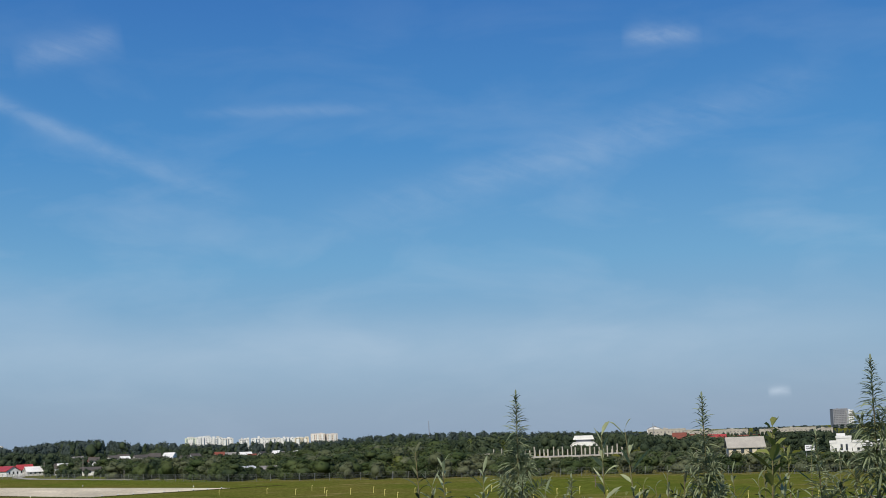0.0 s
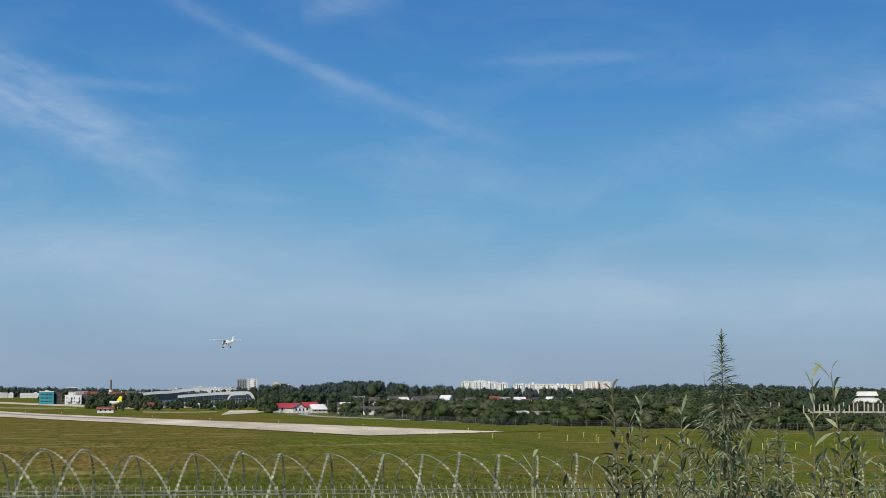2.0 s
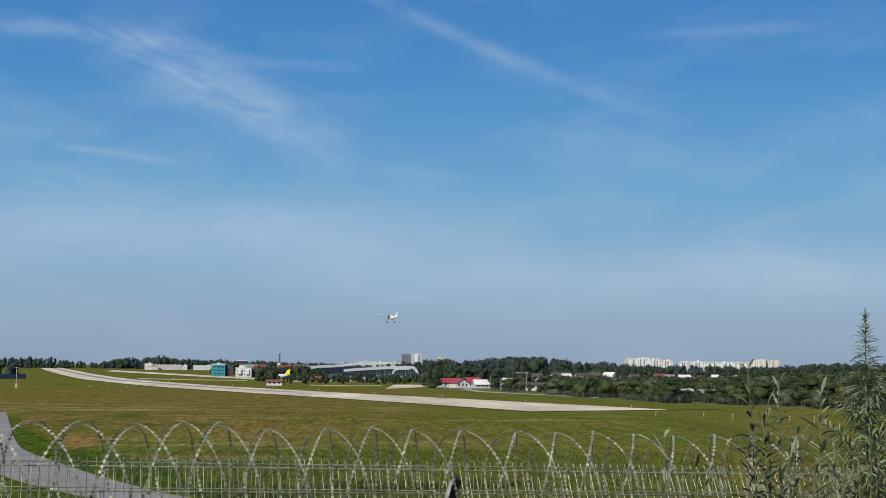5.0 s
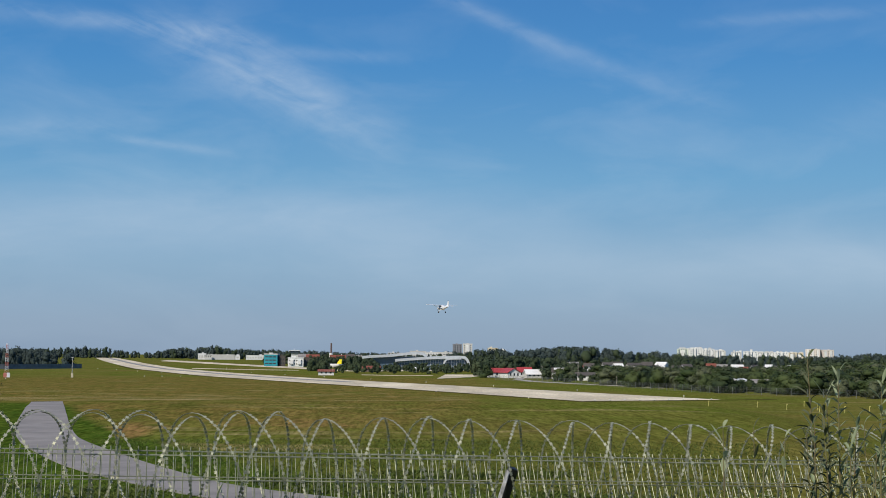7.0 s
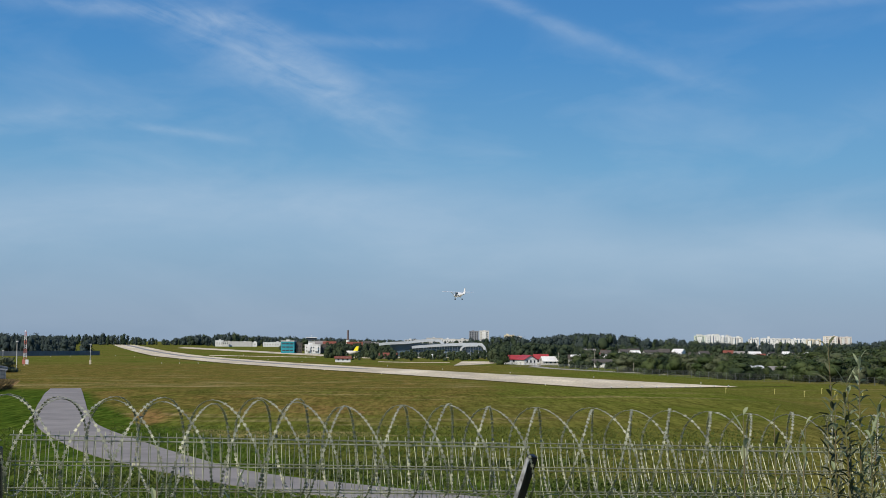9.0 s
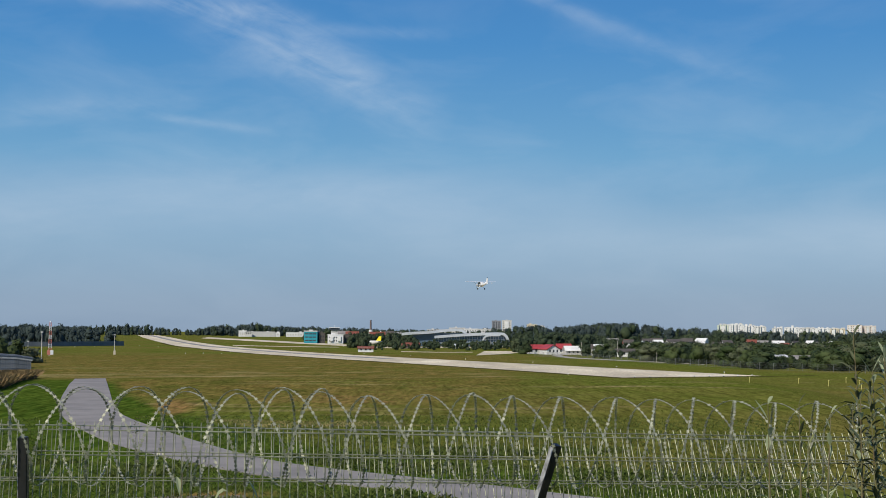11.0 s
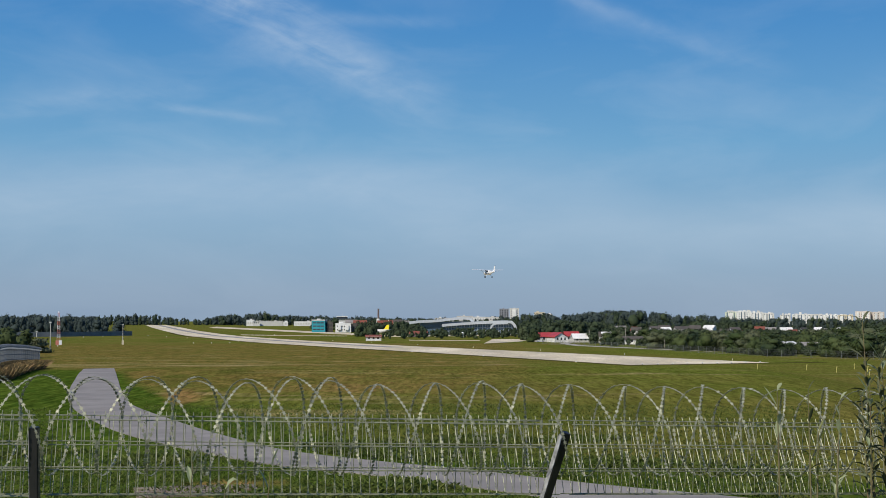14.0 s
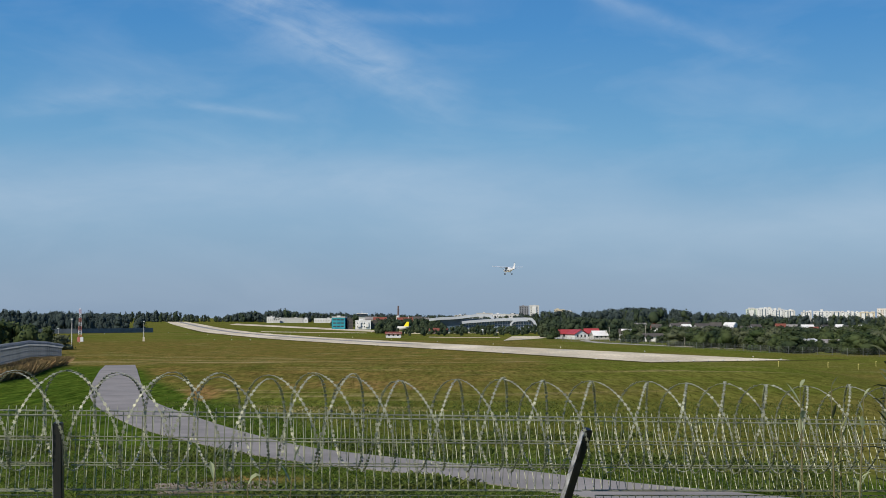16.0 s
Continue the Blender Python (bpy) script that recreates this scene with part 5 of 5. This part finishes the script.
# ------------------------------------------------------------------ light aircraft on its approach
def loft(bm, sections, seg=14):
    """sections: y, centre z, half width, half height, squareness."""
    ringsv = []
    for y, cz, hw, hh, sq in sections:
        row = []
        for i in range(seg):
            a = 2 * math.pi * i / seg
            c, s = math.cos(a), math.sin(a)
            row.append(bm.verts.new((hw * math.copysign(abs(c) ** sq, c), y, cz + hh * math.copysign(abs(s) ** sq, s))))
        ringsv.append(row)
    for p, q in zip(ringsv, ringsv[1:]):
        for i in range(seg):
            j = (i + 1) % seg
            bm.faces.new((p[i], p[j], q[j], q[i]))
    bm.faces.new(ringsv[0][::-1])
    bm.faces.new(ringsv[-1])
    bmesh.ops.recalc_face_normals(bm, faces=bm.faces)
    return bm


def airfoil_slab(root, tip, chord0, chord1, t0, t1):
    """A tapered wing half from root to tip (points at the leading edge)."""
    bm = bmesh.new()
    ends = []
    for p, c, t in ((root, chord0, t0), (tip, chord1, t1)):
        p = Vector(p)
        ends.append([bm.verts.new(p + Vector(o)) for o in ((0, 0, 0), (0, -0.15 * c, t * 0.6), (0, -0.4 * c, t * 0.65), (0, -c, 0.02), (0, -c, -0.02), (0, -0.4 * c, -t * 0.35), (0, -0.12 * c, -t * 0.35))])
    a, b = ends
    for i in range(7):
        bm.faces.new((a[i], a[(i + 1) % 7], b[(i + 1) % 7], b[i]))
    bm.faces.new(a[::-1])
    bm.faces.new(b)
    bmesh.ops.recalc_face_normals(bm, faces=bm.faces)
    return bm


craft = thing("light_aircraft", pose(21.7, 456.2, 26.4, 3.0, 0, 21.4), "white high-wing propeller aircraft in the air, on approach to the runway", "aircraft")
part("fuselage", loft(bmesh.new(), [(2.75, 0.75, 0.30, 0.32, 0.9), (2.5, 0.78, 0.50, 0.48, 0.8), (1.5, 0.86, 0.58, 0.60, 0.7), (1.0, 1.0, 0.62, 0.74, 0.65), (0.2, 1.05, 0.64, 0.82, 0.6), (-1.3, 1.05, 0.60, 0.78, 0.65),
                                    (-2.4, 1.18, 0.42, 0.52, 0.75), (-4.2, 1.38, 0.20, 0.28, 0.9), (-5.5, 1.5, 0.07, 0.14, 1.0)]), WHITEPAINT, craft, smooth=True)
part("windscreen", prism(bmesh.new(), [(-0.56, 1.25), (0.56, 1.25), (0.50, 1.74), (-0.50, 1.74)], 0.55, 1.28), GLASSDARK, craft)
for s in (-1, 1):
    for y0, y1 in ((-0.35, 0.5), (-1.25, -0.5)):
        part("side_window", boxed(s * 0.64 - 0.03, y0, 1.2, s * 0.64 + 0.03, y1, 1.66), GLASSDARK, craft)
    part("wing", airfoil_slab((0, 0.75, 1.82), (s * 5.5, 0.62, 2.02), 1.63, 1.12, 0.24, 0.14), WHITEPAINT, craft, smooth=False)
    part("strut", rod(bmesh.new(), (s * 0.58, 0.3, 0.55), (s * 2.6, 0.15, 1.85), 0.055), WHITEPAINT, craft)
    part("tailplane", airfoil_slab((0, -4.35, 1.5), (s * 1.98, -4.6, 1.5), 1.25, 0.85, 0.10, 0.07), WHITEPAINT, craft)
    leg = part("main_leg", rod(bmesh.new(), (s * 0.45, -0.45, 0.42), (s * 1.3, -0.5, -0.35), 0.07, 0.05), WHITEPAINT, craft)
    part("wheel", rod(bmesh.new(), (s * 1.22, -0.5, -0.42), (s * 1.40, -0.5, -0.42), 0.27, 0.27, 14), TYRE, leg)
    part("stripe", boxed(s * 0.625 - 0.02, -2.0, 0.78, s * 0.625 + 0.02, 1.2, 0.92), BLUEPAINT, craft)
fin = bmesh.new()
outline = [(-3.6, 1.6), (-4.6, 2.15), (-5.05, 3.35), (-5.75, 3.35), (-5.7, 1.4)]
lf = [fin.verts.new((-0.06, y, z)) for y, z in outline]
rf = [fin.verts.new((0.06, y, z)) for y, z in outline]
fin.faces.new(lf)
fin.faces.new(rf[::-1])
for i in range(5):
    fin.faces.new((lf[i], rf[i], rf[(i + 1) % 5], lf[(i + 1) % 5]))
bmesh.ops.recalc_face_normals(fin, faces=fin.faces)
tailfin = part("tail_fin", fin, WHITEPAINT, craft)
part("fin_cap", boxed(-0.08, -5.78, 3.35, 0.08, -5.0, 3.48, bevel=0.02), BLUEPAINT, tailfin)
leg = part("nose_leg", rod(bmesh.new(), (0, 1.9, 0.4), (0, 2.05, -0.35), 0.06), WHITEPAINT, craft)
part("wheel", rod(bmesh.new(), (-0.08, 2.05, -0.45), (0.08, 2.05, -0.45), 0.23, 0.23, 14), TYRE, leg)
part("spinner", rod(bmesh.new(), (0, 2.72, 0.76), (0, 3.1, 0.76), 0.2, 0.03, 12), GREYROOF, craft)
for a in (20, 140, 260):
    c, s = math.cos(radians(a)), math.sin(radians(a))
    part("propeller_blade", rod(bmesh.new(), (0, 2.85, 0.76), (c, 2.85, 0.76 + s), 0.06, 0.035, 6), BLACK, craft)

# ------------------------------------------------------------------ parked airliner and truck
jet = thing("airliner", spot(-2.12, 1000, 0.0, turn=70), "parked white airliner with a bright yellow tail fin", "airliner")
part("fuselage", loft(bmesh.new(), [(13, 2.3, 0.25, 0.3, 1), (12, 2.4, 0.9, 0.9, 1), (10, 2.5, 1.4, 1.45, 1), (-6, 2.5, 1.4, 1.45, 1), (-10, 2.9, 0.9, 1.0, 1), (-13, 3.3, 0.25, 0.4, 1)]), OFFWHITE, jet, smooth=True)
for s in (-1, 1):
    part("wing", airfoil_slab((0, 2.2, 1.9), (s * 11, -3.4, 2.6), 4.2, 1.5, 0.5, 0.25), OFFWHITE, jet)
    part("engine", loft(bmesh.new(), [(2.8, 1.2, 0.7, 0.7, 1), (1.0, 1.2, 0.75, 0.75, 1), (-0.6, 1.2, 0.45, 0.45, 1)]), OFFWHITE, jet).location.x = s * 3.8
    part("tailplane", airfoil_slab((0, -10.2, 3.3), (s * 4.4, -12.3, 3.6), 2.4, 1.1, 0.25, 0.15), OFFWHITE, jet)
    g = part("gear_leg", rod(bmesh.new(), (s * 1.8, -0.6, 0.4), (s * 1.8, -0.6, 1.9), 0.15), GREYROOF, jet)
    part("wheel", rod(bmesh.new(), (s * 1.6, -0.6, 0.5), (s * 2.0, -0.6, 0.5), 0.5, 0.5, 14), TYRE, g)
g = part("gear_leg", rod(bmesh.new(), (0, 10, 0.3), (0, 10, 1.6), 0.12), GREYROOF, jet)
part("wheel", rod(bmesh.new(), (-0.2, 10, 0.36), (0.2, 10, 0.36), 0.36, 0.36, 14), TYRE, g)
fin = bmesh.new()
outline = [(-8.4, 3.4), (-11.0, 7.1), (-12.8, 7.1), (-12.4, 3.5)]
lf = [fin.verts.new((-0.16, y, z)) for y, z in outline]
rf = [fin.verts.new((0.16, y, z)) for y, z in outline]
fin.faces.new(lf)
fin.faces.new(rf[::-1])
for i in range(4):
    fin.faces.new((lf[i], rf[i], rf[(i + 1) % 4], lf[(i + 1) % 4]))
bmesh.ops.recalc_face_normals(fin, faces=fin.faces)
part("tail_fin", fin, BRIGHTYELLOW, jet, "bright yellow tail fin")
tk = thing("truck", spot(-2.68, 1050, 0.0), "white box truck parked on the apron", "truck")
part("box_body", boxed(-3.4, -1.2, 0.8, 1.6, 1.2, 3.2, bevel=0.06), WHITEPAINT, tk)
part("cab", boxed(1.75, -1.1, 0.6, 3.2, 1.1, 2.5, bevel=0.12), WHITEPAINT, tk)
part("chassis", boxed(-3.3, -0.9, 0.5, 3.1, 0.9, 0.78), TYRE, tk)
for x in (-2.4, 2.4):
    for y in (-1.0, 1.0):
        part("wheel", rod(bmesh.new(), (x, y - 0.14, 0.45), (x, y + 0.14, 0.45), 0.45, 0.45, 14), TYRE, tk)

# ------------------------------------------------------------------ single trees
def tree(b, r, h, spread, mat, label, tufts=420, pointed=0.15):
    o = thing("tree", spot(b, r), label, "tree", "single trees")
    bm = rod(bmesh.new(), (0, 0, -0.3), (0, 0, h * 0.55), h * 0.035, h * 0.015, 8)
    for k in range(6):
        a = k * 1.05 + b
        rod(bm, (0, 0, h * (0.22 + 0.05 * k)), (math.cos(a) * spread * 0.3, math.sin(a) * spread * 0.3, h * (0.42 + 0.06 * k)), h * 0.012, h * 0.004, 5)
    part("trunk", bm, BARK, o)
    joined("crown", [crown(h, spread, tufts, 9, 0.12, spread * 0.09, pointed)], mat, o)


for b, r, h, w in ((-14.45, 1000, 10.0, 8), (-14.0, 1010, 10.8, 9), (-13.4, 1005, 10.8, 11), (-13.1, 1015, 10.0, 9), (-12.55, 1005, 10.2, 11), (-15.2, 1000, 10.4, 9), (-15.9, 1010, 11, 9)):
    tree(b, r, h, w, HAZYDARKLEAF, "dark round tree behind the grey wall")
tree(21.28, 422, 6.6, 6.6, YELLOWLEAF, "yellow-green willow bush in front of darker scrub")
tree(25.4, 640, 9.6, 12, YELLOWLEAF, "broad light-green tree at the wood's edge")
tree(24.4, 660, 9.0, 11, YELLOWLEAF, "broad light-green tree at the wood's edge")
tree(20.3, 412, 5.0, 5.4, GREYLEAF, "pale willow bush by the fence")
tree(23.0, 420, 4.8, 6.0, YELLOWLEAF, "olive bush by the fence")
tree(10.7, 520, 4.4, 6.0, GREYLEAF, "pale willow bush by the fence")
tree(33.1, 392, 4.6, 5.0, GREYLEAF, "pale willow bush by the fence")
tree(4.55, 690, 6.4, 8.5, LEAF, "round dark-green tree beside the bungalow")
for b, r, h, w in ((-16.2, 440, 8.2, 9), (-16.8, 425, 9.2, 9), (-17.5, 440, 9.8, 11), (-18.3, 430, 10.2, 11), (-19.1, 440, 10.0, 12), (-20.0, 430, 10.4, 12)):
    tree(b, r, h, w, LEAF, "green tree beyond the mesh fence")
tree(-15.7, 500, 5.0, 9, GREYLEAF, "pale bush beyond the mesh fence")

# ------------------------------------------------------------------ tall weeds at the lookout
def blade(vs, fs, p, d, length, width, droop, rnd):
    """A lance-shaped leaf from p along d, folded along its rib and drooping to its tip."""
    d = Vector(d).normalized()
    side = d.cross(Vector((0, 0, 1)))
    if side.length < 0.05:
        side = Vector((1, 0, 0))
    side = (side.normalized() + Vector((0, 0, rnd.uniform(-0.5, 0.5)))).normalized()
    k = len(vs)
    pts = []
    for t, w in ((0.0, 0.12), (0.3, 0.9), (0.65, 0.8), (1.0, 0.0)):
        q = Vector(p) + d * length * t + Vector((0, 0, -droop * length * t * t))
        pts.append((q, w * width / 2))
    for q, w in pts[:-1]:
        up = Vector((0, 0, w * 0.5))
        vs.extend((q - side * w + up, q, q + side * w + up))
    vs.append(pts[-1][0])
    for i in range(2):
        o = k + i * 3
        fs.extend(((o, o + 1, o + 4, o + 3), (o + 1, o + 2, o + 5, o + 4)))
    o = k + 6
    fs.extend(((o, o + 1, k + 9), (o + 1, o + 2, k + 9)))


def leafy_axis(vs, fs, a, b, n, len_tip, len_base, width, spread, droop, rnd):
    a, b = Vector(a), Vector(b)
    ax = (b - a).normalized()
    u = ax.orthogonal().normalized()
    w = ax.cross(u)
    for i in range(n):
        t = i / n
        ang = i * 2.39996 + rnd.uniform(-0.4, 0.4)
        out = u * math.cos(ang) + w * math.sin(ang)
        f = 1 - t
        length = (len_tip + (len_base - len_tip) * min(1.0, f * 2.2)) * rnd.uniform(0.7, 1.25)
        lift = math.tan(radians(90 - spread)) * (0.6 + 1.6 * t * t * t)
        out = out + Vector((rnd.uniform(-0.35, 0.35), rnd.uniform(-0.35, 0.35), rnd.uniform(-0.45, 0.5)))
        blade(vs, fs, a.lerp(b, t), out + ax * lift, length, width * (0.7 + 0.3 * f), droop * rnd.uniform(0.5, 1.4), rnd)
    blade(vs, fs, b, ax + u * 0.1, len_tip, width, 0.0, rnd)


def spire(x, y, top, seed, lean=(0.0, 0.0), full=1.0):
    """A tall weed: one straight stem with whorls of narrow leaves, branching further down."""
    rnd = random.Random(seed)
    g = land(x, y)
    o = thing("tall_weed", pose(x, y, g), "tall green weed with a spire of narrow leaves", "weed", "tall weeds at the fence")
    h = top - g
    tip = Vector((lean[0], lean[1], h))
    bm = bmesh.new()
    rod(bm, (0, 0, -0.05), tip * 0.6, 0.014, 0.009, 7)
    rod(bm, tip * 0.6, tip, 0.009, 0.002, 6)
    vs, fs = [], []
    leafy_axis(vs, fs, tip * ((h - 0.55) / h), tip, int(165 * full), 0.04, 0.125, 0.0140, 62, 0.4, rnd)
    leafy_axis(vs, fs, tip * ((h - 1.7) / h), tip * ((h - 0.5) / h), 150, 0.09, 0.13, 0.015, 58, 0.5, rnd)
    for k in range(int(21 * full)):
        s = (h - 0.42 - 1.25 * (k / 26)) / h
        p = tip * s
        a = k * 2.4 + rnd.uniform(-0.3, 0.3)
        reach = (0.08 + 0.18 * min(1.0, k / 14)) * rnd.uniform(0.7, 1.3)
        e = p + Vector((math.cos(a) * reach, math.sin(a) * reach, reach * rnd.uniform(0.7, 1.5)))
        rod(bm, p, e, 0.004, 0.0015, 5)
        leafy_axis(vs, fs, p.lerp(e, 0.2), e, int(44 + 80 * reach), 0.035, 0.105, 0.0145, 55, 0.35, rnd)
    part("stem", bm, STEM, o)
    leaf = raw("foliage", vs, fs, WEED, o)
    leaf["kind"] = "stuff"
    return o


def shoot(x, y, top, seed, mat=None, leaf=0.12, width=0.022, lean=(0.0, 0.0), n=22, label="upright willow shoot with long pale leaves", span=1.0):
    """A straight shoot with single long leaves."""
    rnd = random.Random(seed)
    g = land(x, y)
    o = thing("weed_shoot", pose(x, y, g), label, "weed", "weed shoots at the fence")
    h = top - g
    tip = Vector((lean[0], lean[1], h))
    bend = Vector((rnd.uniform(-0.06, 0.06), rnd.uniform(-0.06, 0.06), 0))
    bm = bmesh.new()
    mid = tip * 0.65 + bend
    rod(bm, (0, 0, -0.05), mid, 0.010, 0.007, 6)
    rod(bm, mid, tip, 0.007, 0.002, 6)
    vs, fs = [], []
    for i in range(n):
        t = 1 - (i / n) * span / h
        p = mid.lerp(tip, max(0.0, (t - 0.65) / 0.35)) if t > 0.65 else (mid * (t / 0.65))
        a = i * 2.39996 + rnd.uniform(-0.5, 0.5)
        up = rnd.uniform(0.5, 1.5) if i > 3 else rnd.uniform(1.4, 2.6)
        blade(vs, fs, p, Vector((math.cos(a), math.sin(a), up)), leaf * rnd.uniform(0.55, 1.25), width * rnd.uniform(0.7, 1.3), rnd.uniform(0.0, 0.6), rnd)
    part("stem", bm, STEM, o)
    lf_ = raw("foliage", vs, fs, mat or WEED, o)
    lf_["kind"] = "stuff"
    return o


spire(3.14, 7.60, 12.70, 1, (0.02, 0.0), 1.1)
spire(4.28, 7.20, 12.65, 2, (-0.03, 0.0), 1.0)
spire(4.80, 6.30, 12.82, 3, (0.02, 0.0), 1.25)
spire(3.02, 7.45, 12.10, 4, (0.1, 0.0), 0.8)
spire(3.36, 7.45, 12.18, 5, (0.08, 0.0), 0.8)
spire(4.45, 6.25, 12.40, 6, (-0.1, 0.0), 0.9)
shoot(3.95, 6.10, 12.46, 21, BROADWEED, 0.145, 0.056, (0.0, 0.0), 30, "broad-leaved green weed on a thick stem", 0.8)
shoot(3.42, 6.70, 12.47, 22, PALELEAF, 0.165, 0.034, (-0.03, 0.0), 20)
shoot(3.55, 7.35, 12.44, 23, PALELEAF, 0.165, 0.034, (0.06, 0.0), 20)
for k, (x, y, top) in enumerate(((2.40, 7.45, 12.38), (2.56, 7.42, 12.30), (2.76, 7.30, 12.25), (2.46, 7.38, 12.12), (2.52, 7.5, 12.18), (2.64, 7.36, 12.05), (2.36, 7.36, 11.98), (2.58, 7.3, 11.9))):
    shoot(x, y, top, 240 + k, WEED if k % 3 else GREYLEAF, 0.125, 0.022, (0.02, 0.0), 44, "leafy willow shoot with long narrow leaves")
shoot(1.86, 7.12, 12.02, 27, PALELEAF, 0.11, 0.026, (0.0, 0.0), 12)
shoot(2.12, 7.02, 11.98, 28, PALELEAF, 0.11, 0.024, (0.04, 0.0), 12)
shoot(2.04, 7.18, 12.02, 29, GREYLEAF, 0.10, 0.022, (0.0, 0.0), 12)
shoot(2.36, 7.28, 12.04, 30, None, 0.12, 0.024, (0.04, 0.0), 18)
shoot(-1.06, 6.52, 11.72, 31, PALELEAF, 0.15, 0.036, (-0.02, 0.0), 9)
shoot(-0.78, 6.86, 11.66, 32, PALELEAF, 0.14, 0.030, (0.03, 0.0), 9)
shoot(-0.98, 6.60, 11.58, 33, PALELEAF, 0.13, 0.034, (0.04, 0.0), 7)
rnd = random.Random(12)
for k in range(110):
    x = 2.0 + 3.6 * rnd.random() ** 0.8
    y = rnd.uniform(6.3, 7.6)
    top = 11.45 + 0.62 * rnd.random() + 0.08 * (x - 2.0)
    shoot(x, y, top, 100 + k, rnd.choice([WEED, WEED, WEED, GREYLEAF, BROADWEED]), rnd.uniform(0.08, 0.14), rnd.uniform(0.014, 0.024), (rnd.uniform(-0.12, 0.12), 0), rnd.choice([22, 30, 38]),
          "leafy green weed stem in the undergrowth")

# ------------------------------------------------------------------ verge weeds and grass on the shelf
INNER = [(-12.6, 71), (-10.2, 61.5), (-6.7, 54.5), (-2, 49.6), (2.8, 45.5), (9, 41.5), (16, 38.5), (24, 36)]
OUTER = [(-11.7, 88), (-9.8, 74.5), (-6.7, 61.5), (-2.6, 55.4), (2, 51), (7, 47.3), (12, 44.9), (18, 42), (25, 39)]


def on_path(b, r):
    if b < -11.4:
        return -14.9 < b < -11.5 and r > 60
    return interp(b, INNER) - 0.4 < r < interp(b, OUTER) + 0.4


def tufts(name, n, b0, b1, r0, r1, height, wide, mat, label, category, power=1.6, keep=None, lay=1.1):
    cs = []
    while len(cs) < n:
        b, r = rng.uniform(b0, b1), r0 + (r1 - r0) * rng.random() ** power
        if on_path(b, r) or (keep and not keep(b, r)) or (-11.3 < b < -5.6 and r < 48.2 and rng.random() < 0.75):
            continue
        cs.append((*polar(b, r), 0.0))
    c = np.array([(x, y, land(x, y)) for x, y, _ in cs])
    m = len(c)
    a = rng.uniform(0, np.pi, m)
    h = height * rng.uniform(0.5, 1.4, m)
    w = wide * rng.uniform(0.6, 1.4, m)
    d = np.stack([np.cos(a), np.sin(a), np.zeros(m)], 1) * w[:, None] / 2
    lean = rng.normal(0, lay, (m, 3)) * h[:, None]
    lean[:, 2] = 0
    up = np.stack([np.zeros(m), np.zeros(m), h], 1) + lean
    v = np.stack([c - d * 0.5, c + d * 0.5, c + d + up, c - d * 0.8 + up * 0.8], 1).reshape(-1, 3)
    return tagged(joined(name, [(v, np.arange(m * 4).reshape(m, 4))], mat), label, category, kind="stuff")


def patchy(scale, level, seed):
    return lambda b, r: noise.noise(Vector((*polar(b, r), seed)) * scale) > level


tufts("grass", 80000, -21, 17, 39, 90, 0.085, 0.05, CLUMP, "short green grass tufts on the shelf", "grass", 1.9)
tufts("grass", 34000, -15, 42, 60, 235, 0.045, 0.085, FIELDTUFT, "uneven olive grass tufts on the mown field", "grass", 1.5, lambda b, r: r > (58 + 38 * ease((-b - 2) / 9.0)) * rng.uniform(0.9, 1.25) and r < rng.uniform(120, 240), lay=1.6)
tufts("weeds", 18000, -20, 15, 39, 66, 0.17, 0.085, CLUMP, "leafy green weeds along the path's verge", "weeds", 1.3, patchy(0.22, 0.08, 3.0))
tufts("dry_grass", 30000, -20.5, -15.4, 118, 206, 0.85, 0.13, DRYGRASS, "tall dry brown weeds along the mesh fence", "dry weeds", 1.0,
      lambda b, r: interp(r, [(100, -21.0), (134, -17.9), (205, -15.6)]) - 0.25 < b < interp(r, [(100, -20.4), (134, -16.6), (165, -15.6), (205, -15.0)]), lay=0.5)
slab_me = bpy.data.meshes.new("paving_slab")
bm = boxed(-0.24, -0.24, -0.06, 0.24, 0.24, 0.05, bevel=0.015)
bm.to_mesh(slab_me)
bm.free()
slab_me.materials.append(PAVING)
px_, py_ = polar(-9.0, 45.6)
pav = tagged(new("pavement"), "patch of worn brown paving slabs in the grass", "paving", kind="structure")
pav.matrix_basis = pose(px_, py_, land(px_, py_), 0, 0, 14)
for i in range(8):
    for k in range(5):
        if rnd.random() < 0.88:
            shared("paving_slab", slab_me, pav, pose(i * 0.5 - 2 + rnd.uniform(-0.02, 0.02), k * 0.5 - 1, rnd.uniform(-0.01, 0.02), 0, 0, rnd.uniform(-2, 2)))
